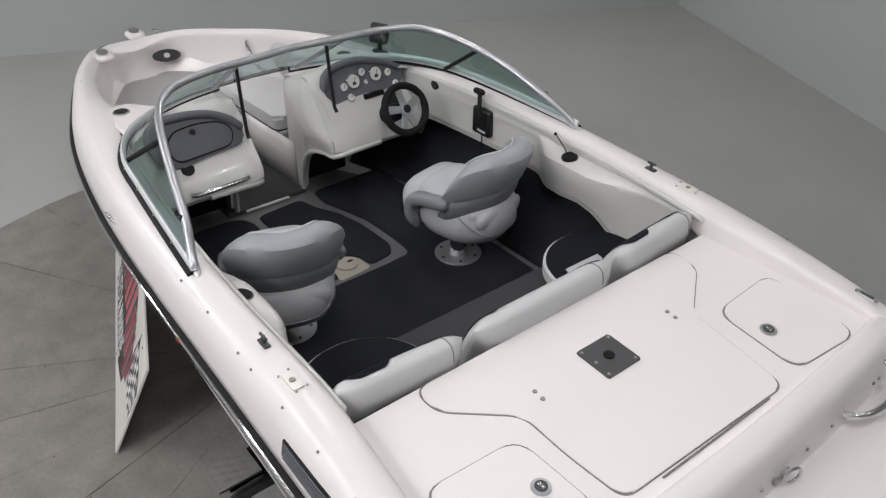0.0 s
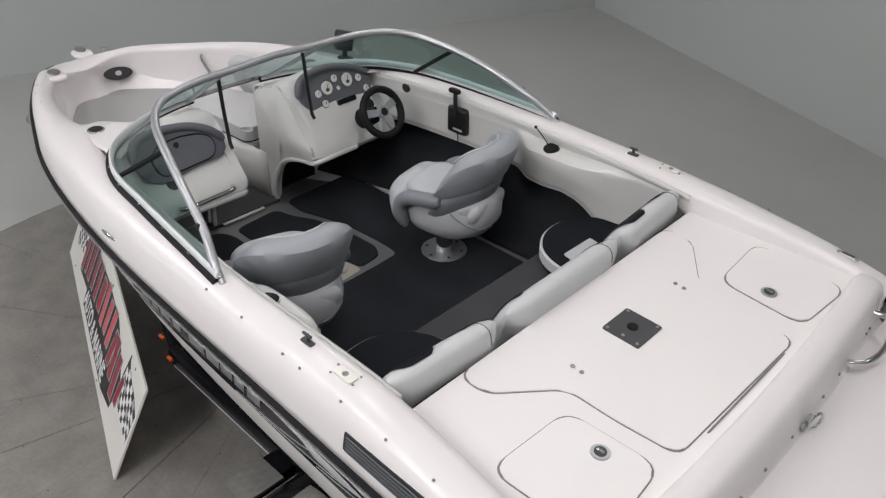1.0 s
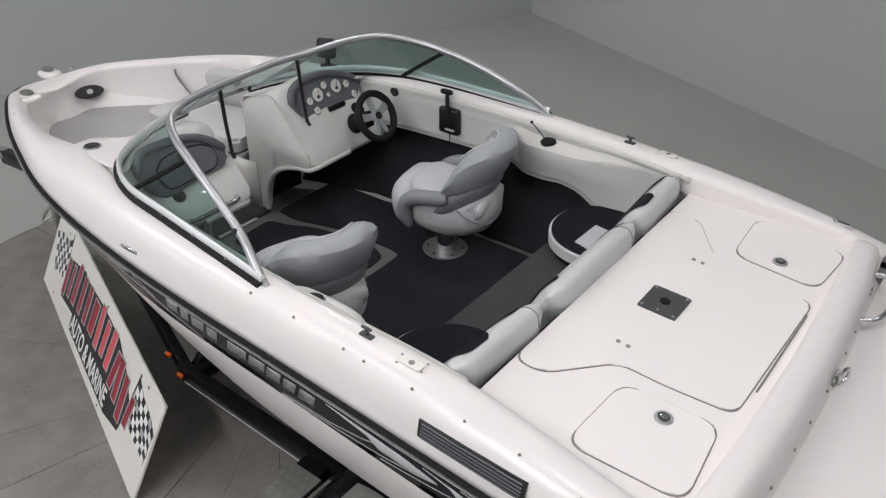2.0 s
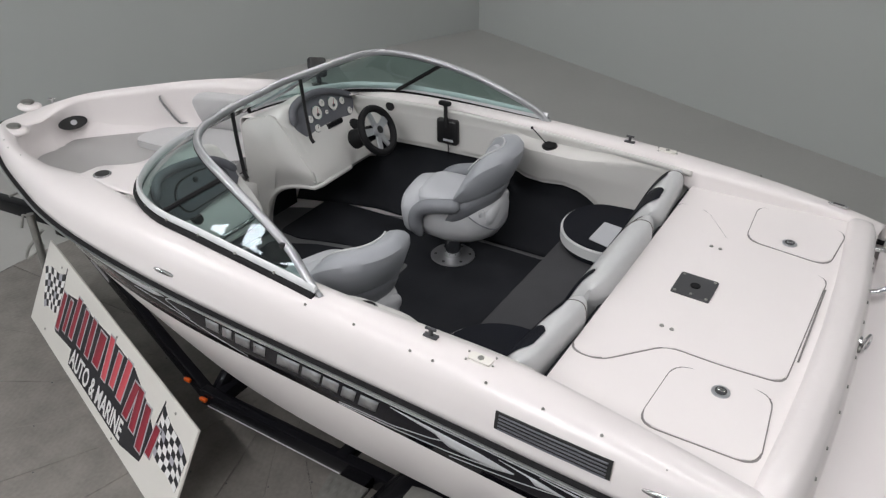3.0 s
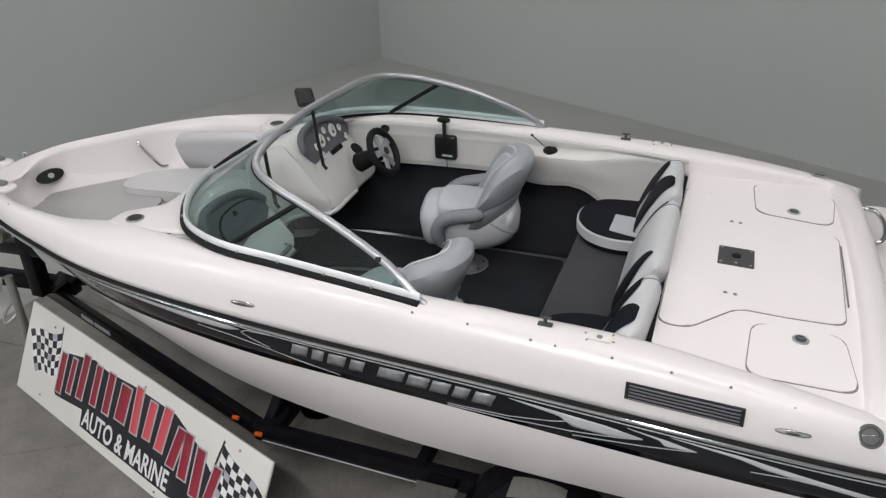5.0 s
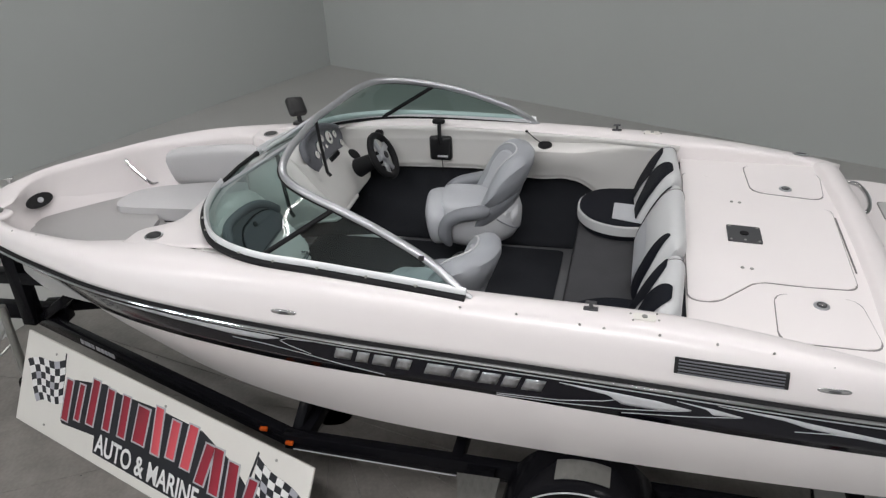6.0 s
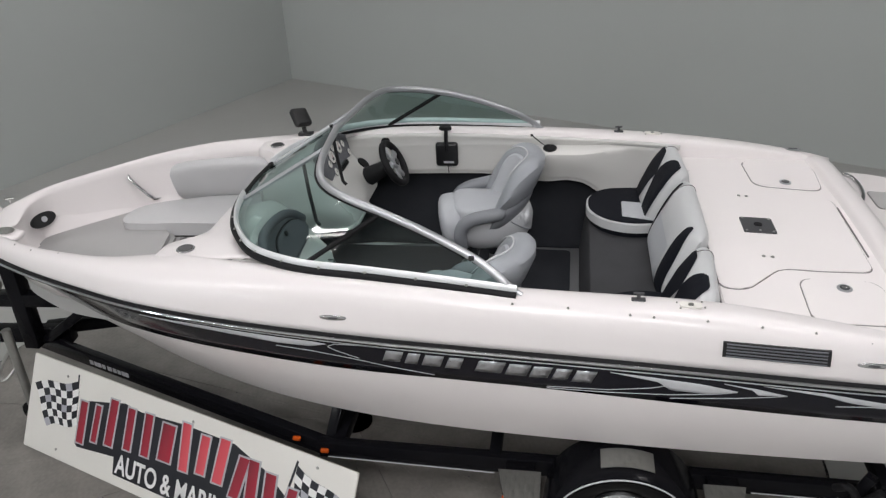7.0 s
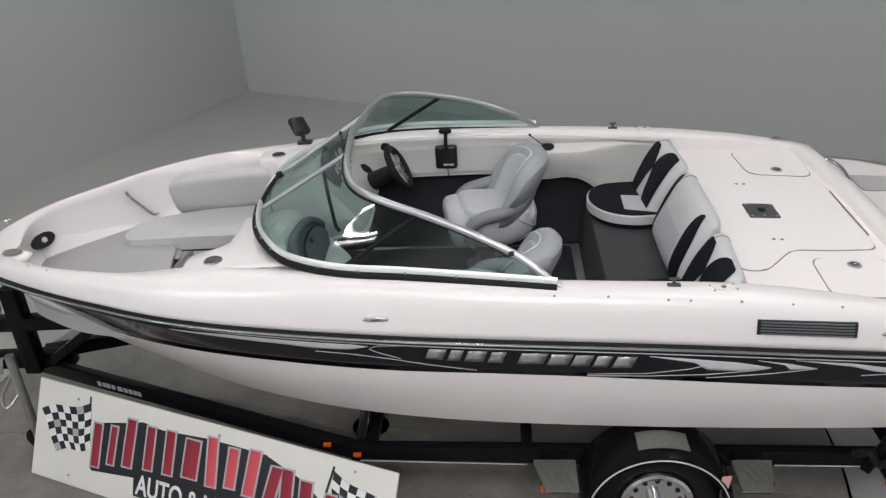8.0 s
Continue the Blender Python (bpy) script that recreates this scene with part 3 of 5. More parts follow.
part("bolt", moved(disc(0.016, 0.012, 14, .002), Matrix.Translation((5.008, .10, 1.255)) @ pose(0, 0, 0, 0, 84, 0)), GALV, transom)
part("grab_rail", tube(spline([(4.965, .86, 1.335), (5.01, .862, 1.338), (5.045, .83, 1.335), (5.07, .74, 1.32), (5.068, .64, 1.30), (5.04, .575, 1.285), (4.99, .555, 1.27)], 30), .0125, 10), CHROME, transom, "bent chrome grab rail")

# ---------------------------------------------------------------- boat: cockpit shell
def hull_y(x, z):
    """Half the hull's width at x and height z."""
    return -on_side(x, max(z, .78), 0.0, -1).y


def deck_y(x, z):
    """Half the width of the gunwale's outer face at x and height z."""
    i = int(np.argmin(np.abs(RX - x)))
    sec = deck_section(i, 1)[:8]
    return float(np.interp(z, [p[2] for p in sec], [p[1] for p in sec]))


part("cockpit_floor", slab([(1.40, -.50), (1.8, -.72), (2.3, -.84), (2.7, -.87), (3.5, -.88), (3.5, .88), (2.7, .87), (2.3, .84), (1.8, .72), (1.40, .50)], .745, .775), FLOORGREY, boat, "grey moulded cockpit floor", smooth=False)


def mat_piece(outline, r=.03, mat=CARPET, nm="carpet_panel", h=.785):
    part(nm, slab(rounded(outline, r, 4), .772, h, .004, 1), mat, boat, "black snap-in carpet panel")


mat_piece([(1.66, .26), (1.82, .247), (2.02, .307), (2.16, .343), (2.38, .354), (2.54, .352), (2.612, .335), (2.622, .16), (2.625, -.78), (3.36, -.78), (3.36, .785), (3.0, .79), (1.80, .775), (1.65, .765)])
mat_piece([(1.725, -.17), (1.70, .135), (1.84, .170), (1.98, .243), (2.17, .288), (2.46, .300), (2.548, .255), (2.566, .10), (2.45, .085), (2.395, .02), (2.395, -.06), (2.45, -.11), (2.57, -.115), (2.565, -.17)], .035, CARPET, "locker_lid")
mat_piece([(1.66, -.60), (1.66, -.30), (1.74, -.225), (2.56, -.225), (2.58, -.77), (2.1, -.76)], .08)
BEIGE = material("beige_plastic", (.42, .39, .33), .5)
part("drain_base", slab(rounded([(2.408, -.065), (2.408, .025), (2.452, .072), (2.585, .088), (2.60, -.125), (2.452, -.10)], .03, 4), .772, .781, .002, 1), BEIGE, boat, "beige plastic surround of the deck plate")
cap = part("drain_cap", moved(disc(.066, .012, 32, .003), Matrix.Translation((2.482, -.01, .785))), BEIGE, boat, "round beige floor deck plate")
part("slot", box(2.478, .015, .792, .014, .034, .004, .001), RUBBER, cap)

for s in (-1, 1):
    xs2 = np.linspace(1.45, 4.02, 24)
    part("side_carpet", loft([[(x, s * min(y, hull_y(x, z) - .045), z) for y, z in ((.833, .777), (.86, .81), (.92, .92), (.985, 1.08), (1.04, 1.25), (1.04, 1.40))] for x in xs2]), CARPET, boat, "black carpeted inner side", solid=.01)
    zl = lambda x: float(np.interp(x, [1.9, 2.1, 2.75, 2.88, 3.05, 3.2, 3.33, 3.42, 3.47, 3.53, 3.60, 3.7, 4.03], [1.27, 1.275, 1.268, 1.258, 1.25, 1.243, 1.257, 1.240, 1.212, 1.165, 1.10, 1.05, 1.04]))
    rows, rim = [], []
    for x in np.linspace(1.72, 4.03, 76):
        yi = float(np.interp(x, [p[0] for p in INNER], [p[1] for p in INNER]))
        zt = float(np.interp(x, [p[0] for p in INNER], [p[2] for p in INNER])) - 0.03
        up = min(1.0, max(0.0, (x - 2.94) / .17))
        down = min(1.0, max(0.0, (3.80 - x) / .45))
        w = up * up * (3 - 2 * up) * down * down * (3 - 2 * down)
        b = zl(x)
        zc = min(1.438 + .03 * (1 - w), zt - .055)
        rows.append([(x, s * (yi - .004), zt), (x, s * yi, zt - .025), (x, s * (yi + .008), zc + .022), (x, s * (yi + .004 - .022 * w), zc + .004), (x, s * (yi + .004 - .070 * w), zc - .004), (x, s * (yi + .006 - .092 * w), zc - .014),
                     (x, s * (yi + .008 - .100 * w), zc - .035), (x, s * (yi + .010 - .095 * w), b + (zc - b) * .45), (x, s * (yi + .008 - .072 * w), b + .028), (x, s * (yi + .004 - .070 * w), b)])
        rim.append((x, s * (yi + .002 - .070 * w), b))
    side = part("side_liner", loft(rows), LINER, boat, "cream moulded cockpit side with scalloped lower edge", solid=.012)
    part("edge_bead", tube(rim, .011, 8), LINER, side, "rolled cream lower edge")

part("aft_bulkhead", box(4.03, 0, 1.07, .02, 1.96, .62, .003), CARPET, boat, "black carpeted aft bulkhead")
part("bench_base", moved(slab(rounded([(3.415, .78), (4.02, .78), (4.02, 1.09), (3.468, 1.09)], .012, 3), -.92, .92), pose(0, 0, 0, 90)), CARPET_GREY, boat, "charcoal carpeted rear bench box")
for y in (-.42, .42):
    part("fore_bulkhead", box(1.51, y, 1.14, .02, .36, .68, .003), CARPET, boat, "black carpeted bulkhead under the dash")


# ---------------------------------------------------------------- boat: consoles
def console(side, hump, y_in, y_out, nm, label):
    base_prof = [(1.33, 1.46, 0), (1.40, 1.52, 0), (1.48, 1.55, 0), (1.58, 1.562, 0), (1.66, 1.570, .4), (1.73, 1.575, .85), (1.785, 1.56, 1), (1.82, 1.53, .9), (1.865, 1.47, .5), (1.92, 1.41, .15),
                 (1.985, 1.345, 0), (2.045, 1.285, 0), (2.06, 1.23, 0), (2.04, 1.20, 0), (1.99, 1.19, 0), (1.85, 1.18, 0), (1.6, 1.15, 0), (1.42, 1.12, 0), (1.34, 1.25, 0)]
    rings = []
    n = 22
    for k in range(n + 1):
        u = k / n
        y = y_in + (y_out - y_in) * u
        h = hump * math.sin(math.pi * min(1, max(0, (u + .12) / 1.12))) ** .6
        tuck = .012 * max(0, 1 - u / .10) ** 2
        aft = -.05 * max(0, (u - .8) / .2)
        xb = float(np.interp(y, [0, .27, .50, .69, .85, .965], [1.56, 1.578, 1.635, 1.735, 1.88, 2.0])) - .03
        ring = []
        for x, z, g in base_prof:
            px = max(x, min(xb + .04, 1.74)) if x < 1.74 else x + (aft - tuck)
            lim = float(np.interp(px, [q[0] for q in INNER], [q[1] for q in INNER])) - .008
            pz = z + h * g - tuck * (1 if z > 1.4 else -.6) - min(.06, max(0.0, y - lim + .02))
            ring.append((px, side * min(y, lim), min(pz, 1.560 + max(0.0, px - xb - .06) * 1.2)))
        rings.append(ring)
    return part(nm, loft(rings, closed=True, caps=True), LINER, boat, label)


port_dash = console(-1, .055, .245, .95, "passenger_dash", "cream moulded passenger dash with glovebox")
helm = console(1, .085, .225, .95, "helm_console", "cream moulded helm console")


for s in (-1, 1):
    rows = []
    for y in np.linspace(.235, .85, 20):
        xb = float(np.interp(y, [0, .27, .50, .69, .85, .965], [1.56, 1.578, 1.635, 1.735, 1.88, 2.10])) + .03
        xa = 1.46 - .16 * min(1.0, max(0.0, (y - .5) / .17)) ** 2
        za = 1.535 + .012 * min(1, max(0, y - .6) / .3)
        row = [(xa + .015, s * y, 1.08), (xa + .006, s * y, 1.30), (xa, s * y, za - .05), (xa + .006, s * y, za - .018), (xa + .025, s * y, za)]
        for u in (.25, .5, .75, 1):
            row.append((xa + .025 + (xb - xa - .025) * u, s * y, za + (1.570 - za) * u ** 1.3))
        fit_row = []
        for px, py, pz in row:
            lim = float(np.interp(px, [q[0] for q in INNER], [q[1] for q in INNER])) + .06
            fit_row.append((px, s * min(abs(py), lim), min(pz, float(np.interp(px, [q[0] for q in INNER], [q[2] for q in INNER])) - .007)))
        rows.append(fit_row)
    part("foredeck", loft(rows), GEL, boat, "white moulded foredeck under the windscreen", solid=.008)
part("step_trim", box(1.632, -.05, .789, .022, .30, .010, .002), LINER, boat, "pale step trim")


def side_panel(side, y, parent, lift):
    o = [(1.49, .80), (1.60, .78), (1.615, .90), (1.66, 1.03), (1.76, 1.13), (1.90, 1.18), (2.025, 1.195), (2.048, 1.27), (1.945, 1.39), (1.83, 1.505 + lift * .7), (1.75, 1.565 + lift), (1.64, 1.555 + lift * .3), (1.52, 1.53), (1.49, 1.48)]
    o = rounded(o, .05, 4)
    bm = slab([(a, b) for a, b in o], -.024, .024, .018, 4)
    bm = moved(bm, Matrix.Translation((0, side * y, 0)) @ pose(0, 0, 0, 90))
    cx, cz = 1.80, 1.36
    swell = loft([[(cx + (a - cx) * f, side * (y - .020 - .045 * (1 - f ** 2.2) * min(1.0, max(0.0, (cz + (b - cz) * f - 1.08) / .20))), cz + (b - cz) * f) for a, b in o] for f in (.985, .95, .88, .78, .64, .46, .26, .06)], closed=True, caps=True)
    panel_ = part("side_panel", join(bm, swell), LINER, parent, "cream swelling console side")
    lip = spline([(1.605, .80), (1.618, .90), (1.66, 1.03), (1.76, 1.128), (1.90, 1.178), (2.02, 1.196)], 22)
    part("lip", tube([(a, side * (y - .012), b) for a, b in lip] + [(2.05, side * (y + .02), 1.208), (2.058, side * (y + .08), 1.215), (2.052, side * (y + .30), 1.215)], .017, 8), LINER, panel_, "rolled cream lower edge")


side_panel(-1, .258, port_dash, .025)
side_panel(1, .238, helm, .045)


HELM_SHIFT, GLOVE_SHIFT = Vector((-.091, .055, -.04)), Vector((-.06, .035, -.025))


def face(y, z):
    """A point on the sloping dash face."""
    return Vector((1.955 - (z - 1.555) * 0.42, y, z))


def face_patch(outline, off, thick, mat, nm, parent, label="", bevel=.004):
    """An outline in y and z laid on the sloping dash face."""
    q = math.atan(0.42)
    bm = slab(outline, 0, thick, bevel, 2)
    helm_side = sum(p[0] for p in outline) > 0
    m = Matrix(((0, -math.sin(q), math.cos(q)), (1, 0, 0), (0, math.cos(q), math.sin(q)))).to_4x4()
    o = face(0, 1.555)
    for v in bm.verts:
        v.co.y = (v.co.y - 1.555) / math.cos(q)
    return part(nm, moved(bm, Matrix.Translation(o + (HELM_SHIFT if helm_side else GLOVE_SHIFT) + Vector((math.cos(q), 0, math.sin(q))) * off) @ m), mat, parent, label)


pod_o = rounded([(.228, 1.60), (.245, 1.65), (.30, 1.683), (.383, 1.692), (.535, 1.690), (.68, 1.645), (.805, 1.592), (.775, 1.53), (.73, 1.488), (.55, 1.470), (.344, 1.462), (.28, 1.49), (.238, 1.55)], .04, 4)
pod = face_patch(pod_o, -.02, .028, DASHGREY, "instrument_pod", helm, "dark grey instrument pod", .010)
hood = tube([face(y, z) + HELM_SHIFT + Vector((.004, 0, .0)) for y, z in spline([(.232, 1.575), (.258, 1.645), (.33, 1.682), (.46, 1.690), (.58, 1.672), (.70, 1.630), (.785, 1.585)], 26)], [.012] + [.024] * 24 + [.012], 10)
part("hood", hood, DASHGREY, pod, "padded grey hood over the gauges")
for y, z, r in ((.434, 1.585, .039), (.593, 1.594, .039), (.361, 1.568, .022), (.391, 1.506, .022), (.502, 1.622, .022), (.678, 1.585, .022), (.715, 1.515, .020), (.515, 1.565, .012)):
    ring = [(y + r * 1.16 * math.cos(a), z + r * 1.1 * math.sin(a)) for a in np.linspace(0, 2 * math.pi, 25)[:-1]]
    dial = [(y + r * math.cos(a), z + r * .95 * math.sin(a)) for a in np.linspace(0, 2 * math.pi, 25)[:-1]]
    face_patch(ring, .008, .008, CHROME, "bezel", pod, "chrome gauge bezel", .002)
    face_patch(dial, .010, .008, GAUGE, "gauge", pod, "round pale gauge face", .001)
    face_patch([(y - .002, z - r * .1), (y + .003, z - r * .1), (y + r * .45, z + r * .6), (y + r * .4, z + r * .65)], .0185, .001, RED if r > .03 else RUBBER, "needle", pod, "", 0)
    if r > .03:
        hub = [(y + r * .35 * math.cos(a), z - r * .3 + r * .25 * math.sin(a)) for a in np.linspace(0, 2 * math.pi, 13)[:-1]]
        face_patch(hub, .0182, .001, PLATE, "counter", pod, "", 0)
panel = face_patch(rounded([(.475, 1.472), (.62, 1.472), (.62, 1.503), (.475, 1.503)], .006), .008, .010, PLASTIC, "switch_panel", pod, "black rocker switch panel")
for k in range(5):
    face_patch([(.482 + k * .028, 1.477), (.503 + k * .028, 1.477), (.503 + k * .028, 1.498), (.482 + k * .028, 1.498)], .018, .006, RUBBER, "rocker", pod, "", .002)
part("cup_ring", moved(disc(.045, .010, 24, .003), Matrix.Translation((2.012, .675, 1.440)) @ pose(0, 0, 0, 0, 40, 0)), RUBBER, helm, "black cup holder ring")
part("horn_grille", moved(disc(.032, .05, 20, .006), Matrix.Translation((2.11, .925, 1.505)) @ pose(0, 0, 0, 90, 0, 0)), PLASTIC, helm, "round black side speaker")

pod2_o = rounded([(-.80, 1.46), (-.84, 1.58), (-.77, 1.645), (-.64, 1.655), (-.47, 1.632), (-.36, 1.580), (-.295, 1.51), (-.325, 1.437), (-.54, 1.425), (-.72, 1.395)], .05, 4)
pod2 = face_patch(pod2_o, -.02, .028, DASHGREY, "glovebox_pod", port_dash, "dark grey glovebox pod", .010)
part("hood", tube([face(y, z) + GLOVE_SHIFT + Vector((.004, 0, 0)) for y, z in spline([(-.82, 1.55), (-.77, 1.632), (-.64, 1.645), (-.48, 1.625), (-.375, 1.578), (-.305, 1.515)], 26)], [.012] + [.024] * 24 + [.012], 10), DASHGREY, pod2, "padded grey hood over the glovebox")
lid_o = rounded([(-.70, 1.435), (-.39, 1.452), (-.365, 1.528), (-.43, 1.572), (-.55, 1.588), (-.68, 1.578), (-.735, 1.52)], .04, 5)
face_patch(grown(lid_o, .008), .006, .008, RUBBER, "gasket", pod2, "black rubber gasket")
lid = face_patch(lid_o, .010, .010, DASHGREY, "glovebox_lid", port_dash, "grey glovebox lid")
face_patch([(-.581 + .014 * math.cos(a), 1.560 + .014 * math.sin(a)) for a in np.linspace(0, 2 * math.pi, 17)[:-1]], .018, .01, PLASTIC, "latch", lid, "round black latch", .002)
part("cup_holder", moved(disc(.036, .012, 24, .003), Matrix.Translation((1.965, -.625, 1.368)) @ pose(0, 0, 0, 0, 40, 0)), RUBBER, port_dash, "black cup holder")
part("grab_handle", tube(spline([(2.05, -.66, 1.268), (2.085, -.64, 1.272), (2.09, -.5, 1.275), (2.085, -.36, 1.277), (2.05, -.34, 1.275)], 20), .0125, 10), CHROME, port_dash, "chrome grab handle")

# steering wheel
tilt = Matrix.Translation((2.235, .597, 1.474)) @ pose(0, 0, 0, 0, 62, 0)
wheel = part("steering_wheel", moved(tube([(.136 * math.cos(a), .136 * math.sin(a), 0) for a in np.linspace(0, 2 * math.pi, 41)[:-1]], .022, 10, loop=True), tilt), RUBBER, boat, "black steering wheel with silver spokes")
for a, w in ((20, .050), (95, .042), (170, .050), (250, .030), (290, .030)):
    sp = slab(rounded([(.03, -.020), (.128, -w / 2), (.134, w / 2), (.03, .020)], .012, 3), -.008, .004, .003)
    part("spoke", moved(sp, tilt @ pose(0, 0, 0, 0, 0, a + 90)), ALU, wheel, "satin silver spoke")
part("horn_button", moved(disc(.040, .03, 24, .006), tilt @ Matrix.Translation((0, 0, .006))), ALU, wheel, "silver hub")
part("badge", moved(disc(.024, .006, 18, .002), tilt @ Matrix.Translation((0, 0, .022))), PLASTIC, wheel)
part("steering_column", moved(disc(.064, .19, 20, .012, r2=.042), tilt @ Matrix.Translation((0, 0, -.115))), RUBBER, boat, "black steering column boot")

# throttle
ctrl = part("throttle_box", box(2.520, .945, 1.405, .15, .05, .165, .018, 3), PLASTIC, boat, "black throttle control box")
part("lever", tube([(2.52, .925, 1.44), (2.522, .912, 1.52), (2.525, .908, 1.595)], .013, 8), PLASTIC, ctrl, "black throttle lever")
part("grip", moved(pad(.085, .036, .03, .6), Matrix.Translation((2.522, .906, 1.600))), RUBBER, ctrl, "black T grip")
part("label_plate", box(2.535, .9195, 1.355, .07, .002, .014, .0), SILVER, ctrl)
part("lanyard", tube([(2.525, .935, 1.325), (2.53, .93, 1.28), (2.525, .935, 1.235)], .003, 6), RUBBER, ctrl)


# ---------------------------------------------------------------- boat: windscreen
BASE = [(1.56, 0, 1.597), (1.578, .27, 1.597), (1.635, .50, 1.597), (1.735, .69, 1.596), (1.88, .855, 1.595), (2.13, .968, 1.595), (2.45, 1.01, 1.592), (2.8, 1.04, 1.576), (3.13, 1.065, 1.556)]
TOP = [(2.075, 0, 1.925), (2.10, .26, 1.925), (2.13, .48, 1.93), (2.175, .665, 1.922), (2.245, .77, 1.904), (2.37, .845, 1.879), (2.55, .905, 1.836), (2.74, .955, 1.775), (2.94, 1.002, 1.688), (3.04, 1.037, 1.628), (3.125, 1.067, 1.56)]
N_W = 49
base_c, top_c = spline(BASE, N_W), spline(TOP, N_W)
DIV = int(np.argmin([abs(p[0] - 2.13) for p in base_c]))
DIV_TOP = int(np.argmin([abs(p[0] - 2.52) for p in top_c]))


outward = []
for i in range(N_W):
    d = base_c[min(i + 1, N_W - 1)] - base_c[max(i - 1, 0)]
    outward.append(np.array([-d[1], d[0]]) / math.hypot(d[0], d[1]) * .013)


def glass_strip(i0, i1, side):
    return loft([[base_c[i] * (1 - u) * np.array([1, side, 1]) + top_c[i] * u * np.array([1, side, 1]) for u in (0, .25, .5, .75, 1)] for i in range(i0, i1 + 1)])


screen = part("windscreen_frame", tube([p * np.array([1, -1, 1]) for p in top_c[:0:-1]] + list(top_c), .0185, 12), RAILMETAL, boat, "satin aluminium windscreen top rail")
for s in (-1, 1):
    m = np.array([1, s, 1])
    for i0, i1 in ((6, DIV), (DIV, 47)):
        pane = part("pane", glass_strip(i0, i1, s), GLASS, screen, "curved greenish tinted pane")
        pane.visible_shadow = False
    part("sill", tube([p * m + np.array([0, s * .004 if i > 17 else 0, .016]) for i, p in enumerate(base_c)][5:], .0125, 8, flat=2.3), SILL, screen, "aluminium sill with screws")
    part("gasket", tube([p * m + np.array([outward[i][0], s * outward[i][1], -.004]) for i, p in enumerate(base_c)][5:], .021, 10), RUBBER, screen, "black rubber gasket")
    part("divider", tube([base_c[DIV] * m, (base_c[DIV] * .5 + top_c[DIV_TOP] * .5) * m, top_c[DIV_TOP] * m], .012, 8), RUBBER, screen, "black pane divider")
    part("post", tube([base_c[6] * m, top_c[6] * m], .013, 8), ALU, screen, "aluminium walk-through post")
    for i in range(8, 47, 4):
        p = base_c[i] * m
        out = np.array([-.010 if i < 22 else 0, s * .016, .016])
        part("screw", ball(*(p + out), .008), GALV, screen)
    part("strut", tube([(1.953, s * .271, 1.84), (1.965, s * .274, 1.66), (1.985, s * .276, 1.485), (2.005, s * .278, 1.46)], .0105, 8), PLASTIC, screen, "black windscreen strut")
    part("foot", tube([(3.09, s * 1.05, 1.578), (3.125, s * 1.06, 1.558), (3.15, s * 1.066, 1.545)], .016, 8), ALU, screen)
gate = glass_strip(0, 6, -1)
gate = join(gate, glass_strip(0, 6, 1))
pane = part("gate_pane", gate, GLASS, screen, "hinged middle pane")
pane.visible_shadow = False
part("gate_sill", tube([p * np.array([1, -1, 1]) + np.array([0, 0, .012]) for p in base_c[6:0:-1]] + [p + np.array([0, 0, .012]) for p in base_c[:7]], .012, 8), RUBBER, screen, "black gate sill")
decal = part("decal", loft([[base_c[i] * np.array([1, -1, 1]) * (1 - u) + top_c[i] * np.array([1, -1, 1]) * u + np.array([0, -.003, .001]) for u in (.10, .20)] for i in range(38, 42)]), material("etched_mark", (.55, .57, .57), .6), screen, "small pale maker's mark")
part("rail_gasket", tube([(p * .96 + q * .04) * np.array([1, -1, 1]) for p, q in zip(top_c[:0:-1], base_c[:0:-1])] + [p * .96 + q * .04 for p, q in zip(top_c, base_c)], .010, 8), RUBBER, screen, "black glazing gasket under the top rail")
for s in (-1, 1):
    part("rail_clamp", box(2.93, s * 1.013, 1.695, .026, .022, .022, .005), PLASTIC, screen)

# ---------------------------------------------------------------- boat: bow cockpit
NB = 38
bow_in = [INNER[i] for i in range(0, NB)]
bow_in = [p for p in bow_in if p[0] < 1.39]
rim_l = [(p[0] + .05, min(0.0, .055 - p[1])) for p in bow_in[:3:-1]] + [(p[0] + .05, max(0.0, p[1] - .055)) for p in bow_in[4:]]
notch = [(1.43, .205), (.955, .185), (.925, .15), (.905, -.22), (.955, -.28), (1.43, -.30)]
part("bow_seat_base", bent(slab((rim_l + notch)[::-1], 1.09, 1.128, .008, 2)), SEATBASE, boat, "pale grey bow seat base", smooth=False)
part("bow_riser", loft([[(x, y, z) for z in (.79, .95, 1.112)] for x, y in ((1.56, .214), (1.43, .207), (.95, .19), (.90, .15), (.885, -.22), (.935, -.275), (1.43, -.295))]), LINER, boat, "cream footwell riser", solid=.01)
part("locker_latch", moved(disc(.011, .008, 14, .002), Matrix.Translation((1.36, .199, 1.04)) @ pose(0, 0, 0, 90)), PLASTIC, boat, "small black locker latch")
part("bow_floor", slab([(.88, -.31), (1.62, -.31), (1.62, .23), (.88, .20)], .775, .80, .004, 1), CARPET_GREY, boat, "charcoal carpeted walk-through floor", smooth=False)


def bow_cushion(outline, z1, label, r=.09, z0=1.128):
    th = thing("bow_cushion", (outline[0][0], outline[0][1], 1.10), label, "cushion", "bow cushions")
    part("cover", bent(slab(rounded(outline, r, 8), z0, z1, .022, 4)), CUSHION_BOW, th, "pale grey vinyl")
    part("piping", bent(tube([(x, y, z0 + .004) for x, y in grown(rounded(outline, r, 8), .002)], .004, 6, loop=True)), RUBBER, th)


